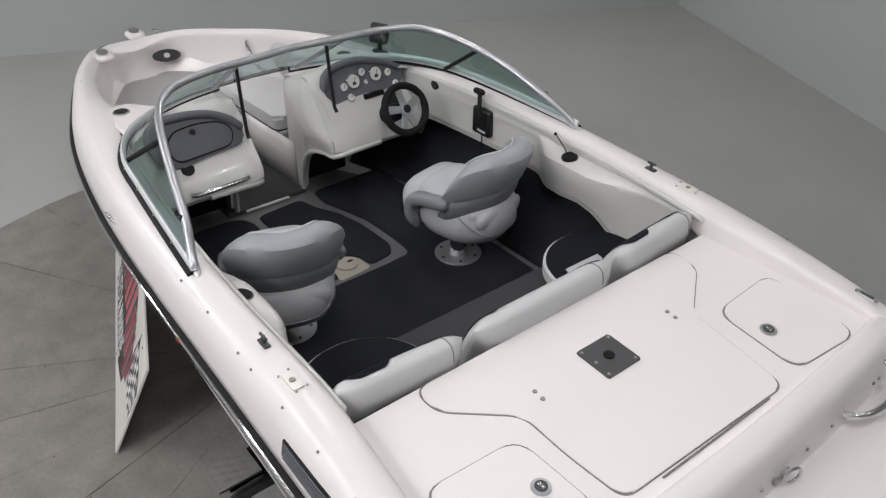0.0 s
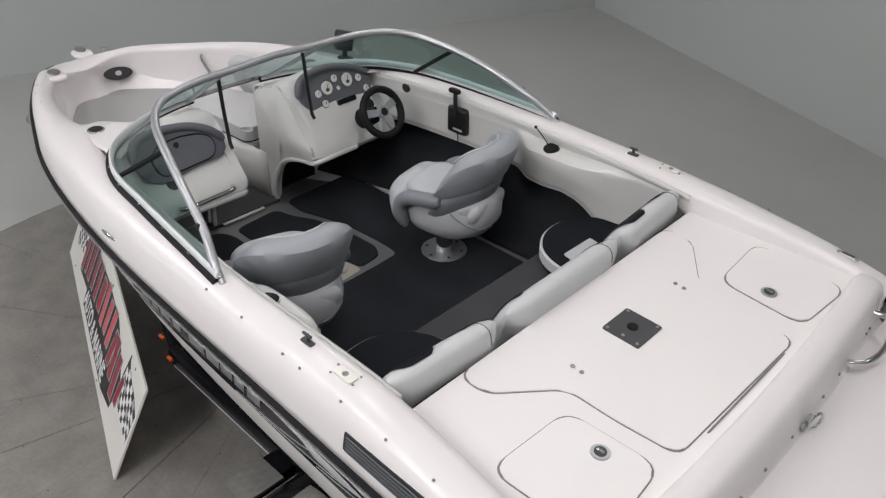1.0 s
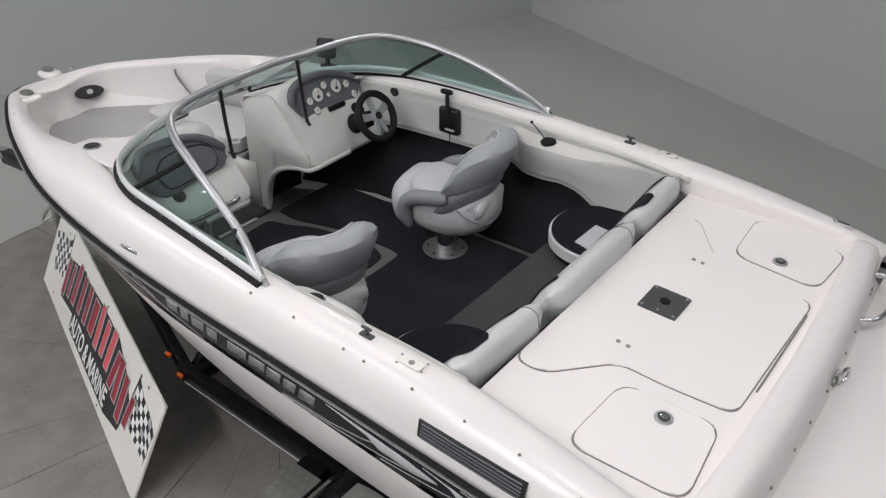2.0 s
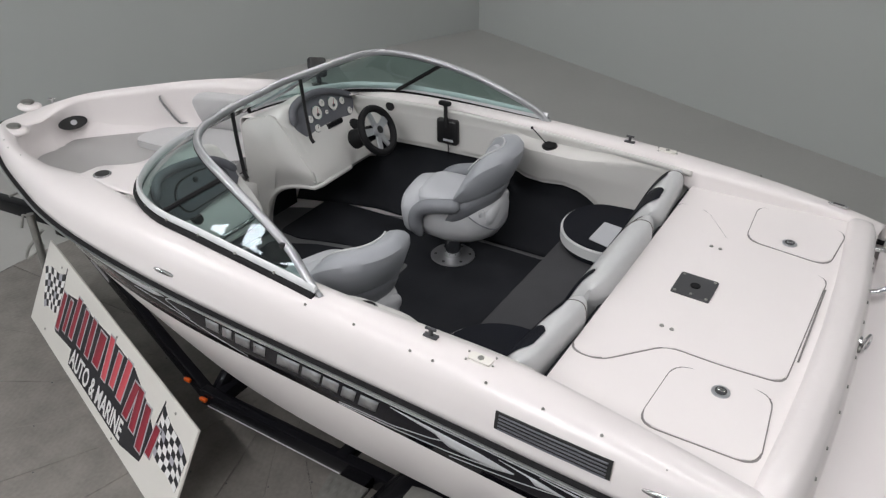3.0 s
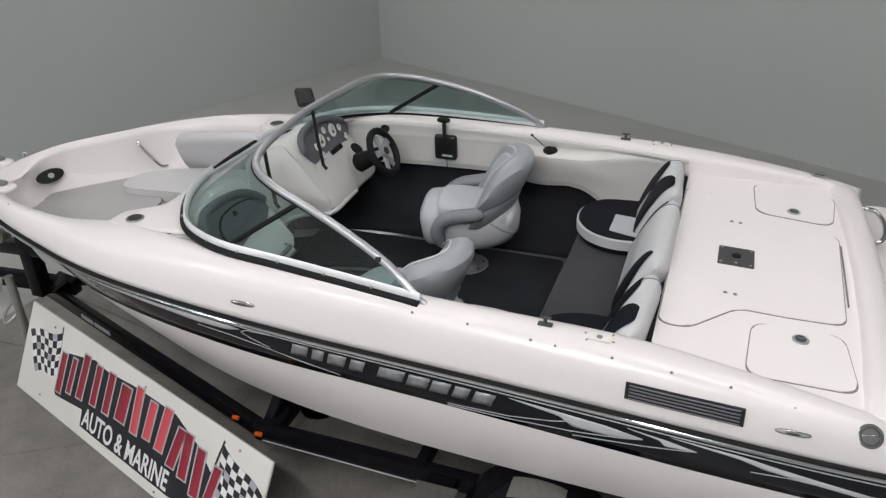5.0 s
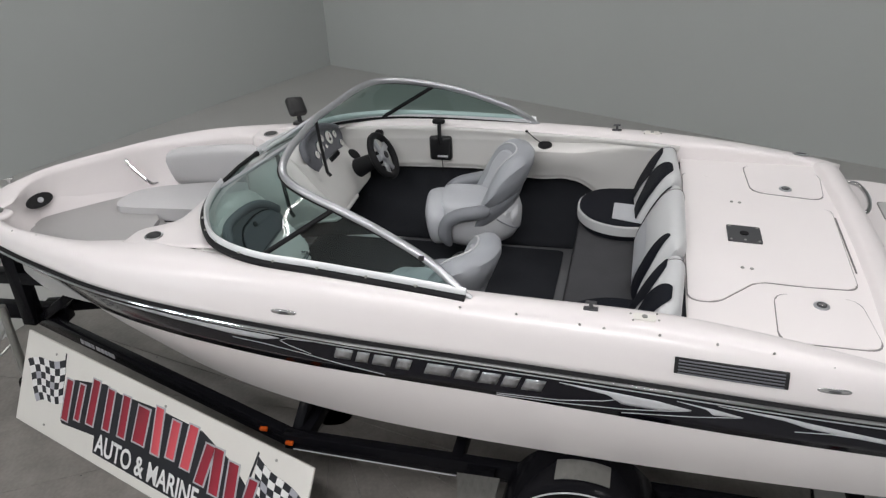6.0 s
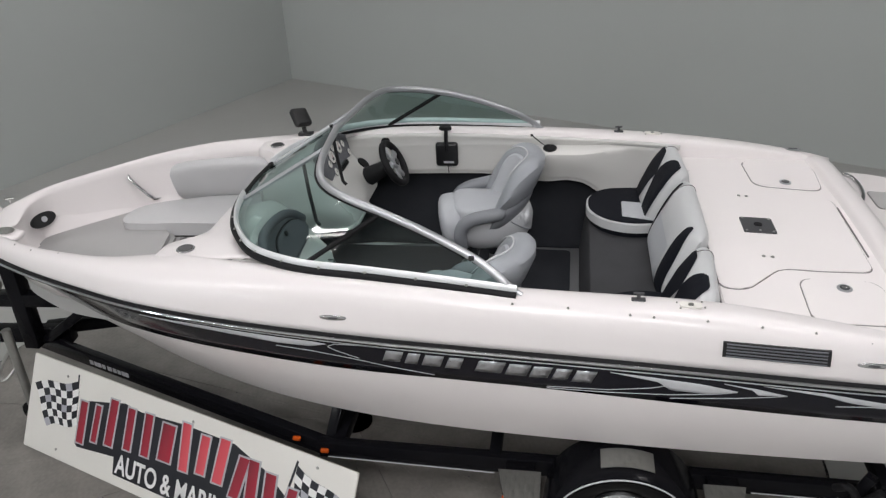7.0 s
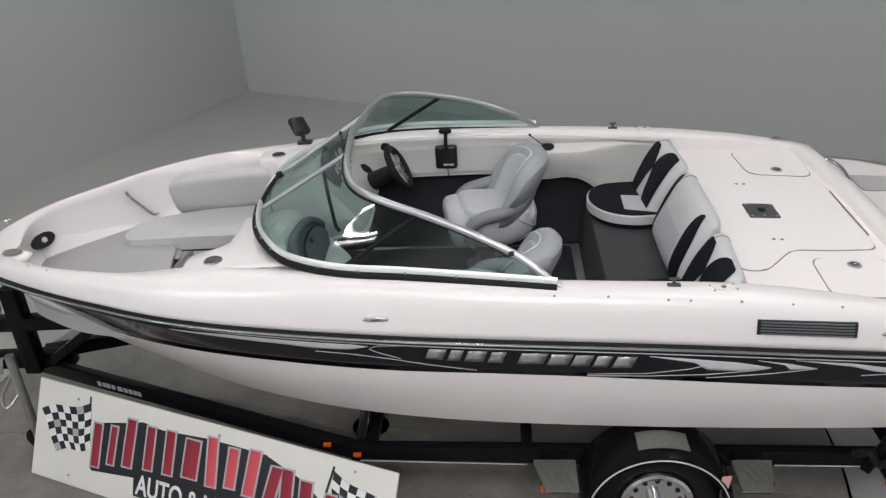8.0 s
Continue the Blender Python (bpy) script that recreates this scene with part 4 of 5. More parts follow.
bow_cushion([(.94, -.32), (.95, -.56), (1.36, -.64), (1.36, -.33)], 1.262, "pale grey vinyl bow seat cushion on the port bench", .07, 1.213)
bow_cushion([(.56, .19), (.515, .27), (.525, .425), (.66, .50), (.98, .585), (1.36, .64), (1.40, .185), (.92, .165), (.74, .16)], 1.222, "pale grey vinyl bow seat cushion on the helm side bench", .07)
rim_f = [(p[0] + .03, min(0.0, .030 - p[1])) for p in bow_in[:3:-1]] + [(p[0] + .012, max(0.0, p[1] - .015)) for p in bow_in[4:] if p[0] < .515]
part("bow_step", bent(slab((rim_f + [(.57, .42), (.57, .28), (.62, .22), (.74, .20), (.85, .19), (.905, .12), (.925, .02), (.925, -.24), (.96, -.285), (1.41, -.30)])[::-1], 1.00, 1.176, .028, 4)), SEATBASE, boat, "raised pale grey moulding in the bow")
rest = thing("bow_bolster", (1.05, .60, 1.17), "padded pale grey bow backrest on the side wall", "backrest", "bow backrests")
part("pad", moved(pad(.70, .10, .33, .46), Matrix.Translation((1.055, .622, 1.330)) @ pose(0, 0, 0, 20, -3, 7)), CUSHION_BOW, rest)
rest2 = thing("bow_bolster", (1.05, -.62, 1.17), "padded pale grey bow backrest on the side wall", "backrest", "bow backrests")
part("pad", moved(pad(.50, .09, .20, .42), Matrix.Translation((1.08, -.65, 1.26)) @ pose(0, 0, 0, -14, 0, -7)), CUSHION_BOW, rest2)

nrm = Vector((.88, -.10, .42)).normalized()
long_ = Vector((0, 0, 1)).cross(nrm).normalized()
turn = Matrix((long_, nrm.cross(long_), nrm)).transposed().to_4x4() @ pose(0, 0, 0, 0, 0, -4)
spot = Matrix.Translation((.108, .010, 1.297)) @ turn
spk = part("bow_speaker", moved(disc(.100, .022, 36, .005), spot @ Matrix.Diagonal((1, .44, 1, 1))), PLASTIC, boat, "oval black bow speaker")
part("emblem", moved(disc(.022, .010, 20, .003), spot @ Matrix.Translation((0, 0, .012)) @ Matrix.Diagonal((1, .8, 1, 1))), SILVER, spk, "silver round speaker centre")
part("bow_grab_handle", tube(spline([(.445, .53, 1.40), (.46, .475, 1.392), (.525, .482, 1.305), (.588, .50, 1.232), (.61, .55, 1.215)], 18), [.005 + .0075 * math.sin(math.pi * (k + .5) / 18) for k in range(18)], 8), CHROME, boat, "slim chrome grab handle")
for x, y in ((1.46, -.755), (1.438, .69)):
    cup = part("cup_holder", moved(disc(.046, .012, 28, .004), Matrix.Translation((x, y, 1.548))), CHROME, boat, "recessed steel cup holder")
    part("well", moved(disc(.036, .008, 24), Matrix.Translation((x, y, 1.552))), PLASTIC, cup)


# ---------------------------------------------------------------- boat: deck fittings
def at_deck(x, y_abs, side):
    """Top of the gunwale at x and that distance from the middle."""
    best = None
    for i in range(81):
        d = abs(RAIL[i][0] - x)
        if best is None or d < best[0]:
            best = (d, i)
    sec = deck_section(best[1], 1)
    ys_, zs_ = [p[1] for p in sec[11::-1]], [p[2] for p in sec[11::-1]]
    return Vector((x, side * y_abs + mid(x), float(np.interp(y_abs, ys_, zs_))))


def snap(x, y, side):
    p = at_deck(x, y, side)
    part("snap_stud", join(moved(disc(.006, .003, 14), Matrix.Translation(p + Vector((0, 0, .002)))), moved(disc(.0035, .005, 12, .001), Matrix.Translation(p + Vector((0, 0, .006))))), GALV, boat)


for s in (-1, 1):
    for x in (3.115, 3.35, 3.608, 3.705, 3.922, 4.14, 4.35, 4.57):
        snap(x, 1.122 if x < 3.4 else 1.13, s)
    for x, y in ((.30, .44), (.42, .56), (.56, .66), (.75, .74), (.90, .78), (1.10, .80), (1.30, .83)) if s < 0 else ():
        snap(x, y, s)
    # pop-up cleats
    p = at_deck(3.645, 1.045, s)
    cl = part("cleat", moved(box(0, 0, .005, .06, .026, .010, .004), Matrix.Translation(p)), PLATE, boat, "folding dark steel cleat")
    part("horn", join(moved(tube([(-.022, 0, .036), (.022, 0, .036)], .006, 8), Matrix.Translation(p)), moved(disc(.008, .036, 12), Matrix.Translation(p + Vector((0, 0, .02))))), PLATE, cl)
    p = at_deck(3.86, 1.055, s)
    ps = part("socket_pad", moved(slab(rounded([(-.045, -.021), (.045, -.021), (.045, .021), (-.045, .021)], .01), -.002, .005, .002), Matrix.Translation(p) @ pose(0, 0, 0, 0, 3, 0)), material("ivory_plastic", (.77, .75, .70), .4), boat, "ivory plastic socket plate")
    part("hole", moved(disc(.012, .003, 14), Matrix.Translation(p + Vector((0, 0, .006)))), GALV, ps)
    for dx, dy in ((-.056, .016), (.056, -.016), (-.045, -.028), (.048, .029)):
        part("rivet", moved(disc(.0045, .004, 8), Matrix.Translation(p + Vector((dx, dy, .003)))), GALV, ps)
    # side vent
    vz = lambda x, u: 1.397 - .053 * (x - 3.985) + .035 * u
    vents = part("side_vent", loft([[Vector((x, s * (deck_y(x, vz(x, u)) + (.007 if abs(u) < 1 else -.004)), vz(x, u))) for u in (-1, -.93, -.5, 0, .5, .93, 1)] for x in np.linspace(3.985, 4.41, 9)]), PLASTIC, boat, "black louvred engine vent")
    for k in range(5):
        u = -.76 + k * .38
        part("louvre", tube([(x, s * (deck_y(x, vz(x, u)) + .010), vz(x, u)) for x in np.linspace(4.0, 4.395, 8)], .0036, 6), DASHGREY, vents)
    for x, z in ((2.315, 1.436), (4.575, 1.352)):
        q = Vector((x, s * (deck_y(x, z) + .004), z))
        em = part("vent_emblem", moved(pad(.125, .016, .030, .8), Matrix.Translation(q) @ pose(0, 0, 0, -14 * s, 2, 1.5 * -s)), CHROME, boat, "leaf-shaped chrome emblem")
        part("centre", moved(pad(.05, .012, .012, .8), Matrix.Translation(q + Vector((0, s * .006, .003))) @ pose(0, 0, 0, -14 * s, 2, 0)), PLATE, em)
    # rod and cup holders on the coaming
    p = Vector((3.205 if s > 0 else 3.282, s * (.950 if s > 0 else .955), 1.452 if s > 0 else 1.487))
    cup = part("cup_holder", moved(disc(.046, .014, 28, .004), Matrix.Translation(p) @ pose(0, 0, 0, 12 * s, 0, 0)), CHROME if s < 0 else PLASTIC, boat, "round cup holder in the coaming")
    part("well", moved(disc(.038, .016, 24), Matrix.Translation(p + Vector((0, 0, .002))) @ pose(0, 0, 0, 12 * s, 0, 0)), RUBBER, cup)
for s in (-1,):
    part("coaming_pocket", moved(pad(.44, .17, .20, .55), Matrix.Translation((3.31, s * .955, 1.382))), LINER, boat, "rounded cream cup holder moulding")
p = at_deck(4.75, 1.085, 1)
cl = part("stern_cleat", moved(slab(rounded([(-.05, -.017), (.05, -.017), (.05, .017), (-.05, .017)], .015), 0, .011, .004), Matrix.Translation(p) @ pose(0, 0, 0, -12, 4, 0)), CHROME, boat, "flush chrome pull-up cleat")
part("bar", moved(box(0, 0, .012, .055, .014, .006, .002), Matrix.Translation(p) @ pose(0, 0, 0, -12, 4, 0)), PLATE, cl)
part("aerial_wire", tube([(3.195, .945, 1.458), (3.148, .962, 1.482), (3.088, .955, 1.537)], .0032, 6), RUBBER, boat, "thin black wire")
part("aerial_tip", ball(3.086, .953, 1.540, .009), RUBBER, boat)

for x, y, z, s in ((.226, -.459, 1.462, -1), (-.175, -.10, 1.43, 1)):
    cap_ = part("bow_light" if s < 0 else "bow_chock", moved(disc(.044, .014, 28, .005), Matrix.Translation((x, y, z)) @ Matrix.Diagonal((1.25, .85, 1, 1))), GALV, boat, "low grey metal cap on the bow")
    part("foot", moved(pad(.17, .13, .05, .75), Matrix.Translation((x + .012, y, z - .031))), GEL, cap_, "white moulded base")
bc = part("bow_cleat", moved(pad(.06, .02, .014, .8), Matrix.Translation((-.097, .03, 1.425)) @ pose(0, 0, 0, 0, 0, 35)), CHROME, boat, "small chrome bow cleat")
part("stem", moved(disc(.010, .03, 10), Matrix.Translation((-.097, .03, 1.408))), CHROME, bc)

fuel = part("fuel_cap", moved(disc(.043, .016, 32, .004), Matrix.Translation((4.82, -deck_y(4.82, 1.372) - .001, 1.372)) @ pose(0, 0, 0, 50, 0, 0)), CHROME, boat, "round chrome fuel filler cap")
part("bar", moved(box(0, 0, .012, .058, .012, .008, .003), Matrix.Translation((4.82, -deck_y(4.82, 1.372) - .001, 1.372)) @ pose(0, 0, 0, 50, 0, 0)), CHROME, fuel)
part("groove", moved(tube([(.031 * math.cos(a), .031 * math.sin(a), .008) for a in np.linspace(0, 2 * math.pi, 33)[:-1]], .0032, 6, loop=True), Matrix.Translation((4.82, -deck_y(4.82, 1.372) - .001, 1.372)) @ pose(0, 0, 0, 50, 0, 0)), PLATE, fuel, "dark ring groove")

mir = part("mirror", moved(box(0, 0, 0, .055, .125, .135, .022, 3), Matrix.Translation((1.545, .90, 1.668)) @ pose(0, 0, 0, 0, -12, 0) @ pose(0, 0, 0, 0, -34, -25) @ pose(0, 0, 0, -20)), PLASTIC, boat, "black rear-view ski mirror")
part("bracket", tube([(1.56, .89, 1.64), (1.565, .885, 1.59), (1.57, .88, 1.555)], .016, 8), PLASTIC, mir, "black mirror bracket")
part("clamp", box(1.575, .88, 1.562, .10, .06, .022, .008), PLASTIC, mir)


# ---------------------------------------------------------------- bucket seats
BOWL = ((0, .10, .10, 1), (.012, .18, .155, .9), (.05, .245, .20, .85), (.11, .28, .225, .8), (.18, .285, .228, .8), (.24, .265, .215, .8), (.27, .22, .19, .8))


def bucket_seat(ped, label):
    """A swivelling bucket seat that faces -x, its pedestal's foot at the origin."""
    th = thing("bucket_seat", (0, 0, 0), label, "seat", "swivel bucket seats")
    foot = part("floor_plate", moved(disc(.135, .012, 36, .004), Matrix.Translation((0, 0, .007))), ALU, th, "round polished floor plate")
    for k in range(6):
        a = math.pi / 3 * k + .3
        part("bolt", moved(disc(.009, .006, 8), Matrix.Translation((.105 * math.cos(a), .105 * math.sin(a), .013))), PLATE, foot)
    part("pedestal", moved(disc(.055, ped, 24, r2=.038), Matrix.Translation((0, 0, ped / 2 + .01))), CHROME, th, "polished pedestal")
    z0 = ped
    # moulded bowl
    rings = []
    for z, rx, ry, e in BOWL:
        rings.append([(.045 + rx * math.copysign(abs(math.cos(a)) ** e, math.cos(a)), ry * math.copysign(abs(math.sin(a)) ** e, math.sin(a)), z0 + z + .02 * math.cos(a) * z / .17) for a in np.linspace(0, 2 * math.pi, 41)[:-1]])
    part("shell", loft(rings, closed=True, caps=True), SHELL, th, "light grey moulded seat shell")
    # seat cushion and a rounded front roll that falls over the edge
    cu = part("seat_cushion", moved(pad(.38, .38, .13, .5), Matrix.Translation((.01, 0, z0 + .235)) @ pose(0, 0, 0, 0, 5, 0)), VINYL, th, "light grey vinyl seat cushion")
    part("front_roll", moved(pad(.16, .44, .27, .62), Matrix.Translation((-.185, 0, z0 + .155)) @ pose(0, 0, 0, 0, -8, 0)), VINYL, th, "rounded front roll")
    part("seam", tube([(-.11, y, z0 + .297 - 1.0 * y * y) for y in np.linspace(-.16, .16, 9)], .003, 6), VINYL_MID, cu)
    for s in (-1, 1):
        part("arm_roll", tube(spline([(.13, s * .252, z0 + .30), (.04, s * .252, z0 + .285), (-.06, s * .246, z0 + .265), (-.125, s * .238, z0 + .22), (-.145, s * .23, z0 + .14), (-.115, s * .218, z0 + .055)], 18),
                              [.02] + [.042] * 14 + [.038, .03, .015], 10), VINYL_MID, th, "darker grey arm roll")
    part("hinge_cover", moved(pad(.042, .024, .05, .85), Matrix.Translation((.232, -.174, z0 + .232)) @ pose(0, 0, 0, 0, 0, 38)), SHELL, th, "small round hinge cover")
    # collar-like back, tilted so that it stands high behind and sweeps down to the arms
    def shape(a):
        """Rim and crease heights of the back at that angle from straight behind."""
        v = abs(a) / 90
        return .36 + .24 * (1 - v ** 4.4), .375 - .12 * v * v

    def wrap(sec_of, span):
        rr = []
        for a in np.linspace(-span, span, 45):
            q = radians(a)
            k = max(.12, math.sqrt(max(0.0, 1 - (abs(a) / span) ** 8)))
            kz = max(.40, math.sqrt(max(0.0, 1 - (abs(a) / span) ** 6)))
            sec = sec_of(a)
            rm, zm = sum(p[0] for p in sec) / len(sec), sum(p[1] for p in sec) / len(sec)
            rr.append([(.05 + (rm + (r - rm) * k) * math.cos(q) + .20 * (z - .25), (rm + (r - rm) * k) * math.sin(q) * 1.0, z0 + zm + (z - zm) * kz) for r, z in sec])
        return loft(rr, closed=True, caps=True)

    def upper(a):
        t, c = shape(a)
        m = (t + c) / 2
        return [(.150, c - .10), (.152, c), (.156, m), (.163, t - .055), (.174, t - .022), (.197, t - .004), (.232, t), (.268, t - .010), (.292, t - .034), (.299, t - .075), (.288, m - .015), (.274, c + .034), (.264, c + .012), (.252, c), (.22, c - .04)]

    def lower(a):
        t, c = shape(a)
        return [(.17, c + .03), (.250, c + .03), (.262, c + .008), (.262, c - .03), (.252, c - .075), (.234, c - .125), (.17, c - .17)]

    def rim_bead(a):
        t, c = shape(a)
        return [(.179 + .0055 * math.cos(u), t - .013 + .005 * math.sin(u)) for u in (0, 1.05, 2.1, 3.14, 4.2, 5.2)]

    part("backrest", wrap(upper, 88), VINYL_BACK, th, "blue-grey padded wrap-around backrest")
    part("back_band", wrap(lower, 88), VINYL_MID, th, "darker grey lower band")
    part("inner_pad", wrap(lambda a: [(.115, shape(a)[1] - .12), (.12, shape(a)[1]), (.13, shape(a)[0] - .12), (.148, shape(a)[0] - .06), (.18, shape(a)[0] - .045), (.19, shape(a)[1] - .12)], 80), VINYL, th, "inner back pad")
    part("piping", wrap(rim_bead, 74), VINYL_WHITE, th, "pale piping")
    lr = moved(pad(.09, .36, .16, .85), Matrix.Translation((.268, 0, z0 + .20)) @ pose(0, 0, 0, 0, 12, 0))
    part("lower_roll", lr, SHELL, th, "rounded lower rear panel")
    # shade of the crease below the rear panel, drawn as a darker bead
    crease = []
    for q in np.linspace(-1.2, 1.2, 25):
        z = .095 + .115 * abs(q / 1.2) ** 2.4
        rx, ry = float(np.interp(z, [p[0] for p in BOWL], [p[1] for p in BOWL])), float(np.interp(z, [p[0] for p in BOWL], [p[2] for p in BOWL]))
        crease.append((.047 + rx * math.cos(q) ** .8, ry * math.copysign(abs(math.sin(q)) ** .8, q) * 1.005, z0 + z + .02 * math.cos(q) * z / .17))
    part("crease", tube(crease, .004, 6), VINYL_MID, th, "darker bead drawn as crease shade round the lower panel")
    return th


helm_seat = bucket_seat(.185, "light grey vinyl helm bucket seat on a pedestal")
mate_seat = bucket_seat(.18, "light grey vinyl passenger bucket seat on a low pedestal")
helm_seat.matrix_basis = pose(2.785, .555, .785, 0, 0, 11)
mate_seat.matrix_basis = pose(2.79, -.545, .785, 0, 0, -18)


# ---------------------------------------------------------------- rear cushions and backrests
def corner_cushion(s):
    o = rounded([(3.96, s * .41), (3.70, s * .375), (3.54, s * .44), (3.445, s * .59), (3.45, s * .78), (3.55, s * .91), (3.75, s * .935), (3.96, s * .935)], .09, 5)
    if s < 0:
        o = o[::-1]
    th = thing("seat_cushion", (3.7, s * .68, 1.092), "black topped corner seat cushion with white sides", "cushion", "rear corner cushions")
    part("side_band", slab(o, 1.130, 1.184, .020, 4), VINYL_WHITE, th, "white vinyl side band")
    # black inset slab paints in the shadow gap under the cushion
    part("base", slab(grown(o, -.020), 1.0925, 1.140), VINYL_BLACK, th, "black slab drawn as the shadow gap below", smooth=False)
    part("top", slab(grown(o, -.013), 1.150, 1.196, .012, 3), VINYL_BLACK, th, "black vinyl top")
    part("piping", tube([(x, y, 1.185) for x, y in grown(o, -.009)], .006, 6, loop=True), VINYL_WHITE, th)
    if s < 0:
        return
    i = [(3.66, s * .48), (3.91, s * .41), (3.93, s * .66), (3.665, s * .70)]
    part("inset", slab(rounded(i if s > 0 else i[::-1], .01, 2), 1.190, 1.199, .003), VINYL, th, "grey vinyl inset")


corner_cushion(1)
corner_cushion(-1)


def rear_backrest(y0, y1, front, panels, label, swing=0.0):
    """A stuffed backrest between y0 and y1, with coloured panels given as knots (angle, u from, u to)."""
    th = thing("rear_backrest", (3.93, (y0 + y1) / 2, 1.1), label, "backrest", "rear bench backrests")

    def at(u, a, off=0.0):
        e = min(1, min(u, 1 - u) / .17)
        f = max(.18, math.sqrt(max(0.0, 1 - (1 - e) ** 2)))
        ca, sa = math.copysign(abs(math.cos(a)) ** .8, math.cos(a)), math.copysign(abs(math.sin(a)) ** .78, math.sin(a))
        z = 1.30 + (.20 * (.86 + .14 * f) + off) * sa
        return (front - (swing * u if swing > 0 else -swing * (1 - u)) + .34 * (z - 1.30) + (.088 * f * (1.04 - .9 * (z - 1.30)) + off) * ca, y0 + (y1 - y0) * u, z)

    part("cover", loft([[at(k / 20, a) for a in np.linspace(0, 2 * math.pi, 29)[:-1]] for k in range(21)], closed=True, caps=True), VINYL_WHITE, th, "white vinyl cover")
    for knots, mat, nm in panels:
        rows = [[at(u0 + (u1 - u0) * v / 8, radians(a), .0035) for v in range(9)] for a, u0, u1 in spline(knots, 29)]
        part(nm, loft(rows), mat, th, "black vinyl panel" if mat == VINYL_BLACK else "grey vinyl panel")
    part("seam", tube([at(.86, radians(a), .001) for a in np.linspace(35, 150, 14)], .0022, 6), SEAM, th)
    return th


# two black crescents that meet below a white cap, with a white tongue between them
CORNER = ((((250, .13, .33), (215, .12, .36), (180, .10, .43), (155, .09, .51), (132, .10, .50), (112, .12, .46), (98, .15, .42), (91, .20, .38)), VINYL_BLACK, "black_panel"),
          (((250, .68, .92), (215, .65, .95), (180, .57, .96), (158, .50, .96), (140, .57, .95), (124, .66, .93), (112, .75, .89)), VINYL_BLACK, "black_panel"))
rear_backrest(-.37, .38, 3.935, ((((250, .04, .15), (205, .05, .19), (165, .06, .215), (138, .09, .215), (120, .12, .20), (110, .14, .17)), VINYL_BLACK, "black_panel"),
                                 (((250, .86, .98), (205, .83, .97), (165, .82, .96), (134, .85, .955), (114, .88, .94), (104, .90, .92)), VINYL_BLACK, "black_panel"),
                                 (((248, .25, .82), (200, .24, .83), (172, .26, .81)), VINYL, "grey_panel")), "long white rear backrest with black end panels")
rear_backrest(.42, .96, 3.93, CORNER, "white and black rear corner backrest on the helm side", .035)
rear_backrest(-.96, -.43, 3.93, CORNER, "white and black rear corner backrest on the passenger side", -.035)

# ---------------------------------------------------------------- trailer
trailer = thing("boat_trailer", (2.2, 0, 0), "black painted steel boat trailer with chrome wheels", "trailer")
for s in (-1, 1):
    part("side_rail", beam((2.05, s * .86, .415), (5.1, s * .88, .385), .06, .10), TRAILER, trailer, "black box-section side rail")
    part("front_rail", beam((2.10, s * .86, .415), (-.15, s * .06, .445), .06, .095), TRAILER, trailer, "black converging front rail")
    part("bunk", beam((2.9, s * .52, .565), (4.9, s * .56, .575), .09, .05), RUBBER, trailer, "carpeted hull bunk")
    part("bunk_post", beam((3.0, s * .53, .44), (3.0, s * .53, .555), .05, .05), TRAILER, trailer)
    part("keel_bracket", beam((2.10, s * .80, .42), (2.14, s * .62, .63), .06, .06), TRAILER, trailer, "black upright hull bracket")
    part("pin_stripe", beam((2.1, s * .893, .375), (3.0, s * .898, .352), .003, .006, 0), SILVER, trailer, "thin silver pinstripe")
    part("pin_stripe", beam((4.28, s * .912, .36), (4.75, s * .914, .355), .003, .006, 0), SILVER, trailer, "thin silver pinstripe")
part("cross_beam", beam((2.15, -.88, .42), (2.15, .88, .42), .07, .08), TRAILER, trailer, "black cross beam")
part("cross_beam", beam((3.0, -.88, .42), (3.0, .88, .42), .06, .08), TRAILER, trailer, "black cross beam")
part("cross_beam", beam((4.9, -.9, .42), (4.9, .9, .42), .06, .08), TRAILER, trailer, "black cross beam")
part("axle", moved(disc(.032, 2.0, 16), Matrix.Translation((3.64, 0, .30)) @ pose(0, 0, 0, 90)), TRAILER, trailer, "black axle tube")
part("tongue", beam((.1, -.02, .47), (-1.25, -.12, .47), .08, .11), TRAILER, trailer, "black tongue beam")
part("coupler", join(beam((-1.2, -.115, .49), (-1.5, -.14, .50), .09, .07, .02), moved(ball(0, 0, 0, .05), Matrix.Translation((-1.5, -.14, .49)))), GALV, trailer, "steel coupler")
post = part("winch_post", join(beam((-.11, -.13, .44), (-.11, -.13, 1.06), .10, .10), beam((.0, -.12, .50), (.40, -.17, .80), .06, .06)), TRAILER, trailer, "black winch post")
part("winch", moved(disc(.06, .10, 20, .01), Matrix.Translation((-.24, -.20, .93)) @ pose(0, 0, 0, 90)), GALV, post, "galvanised hand winch")
part("winch_handle", tube([(-.24, -.25, .93), (-.27, -.27, .83), (-.28, -.29, .80), (-.28, -.36, .80)], .009, 8), GALV, post)
part("bow_stop", moved(disc(.04, .10, 20, .012), Matrix.Translation((-.07, -.13, 1.085)) @ pose(0, 0, 0, 90)), RUBBER, post, "black rubber bow roller")
part("strut", beam((-.48, -.12, .78), (.45, -.16, .84), .08, .09), TRAILER, trailer, "black keel support arm")
jack = part("tongue_jack", moved(disc(.028, .62, 16), Matrix.Translation((-.09, -.36, .40))), GALV, trailer, "steel tongue jack")
part("crank", tube([(-.09, -.36, .70), (-.12, -.39, .71), (-.13, -.42, .62)], .010, 8), GALV, jack)
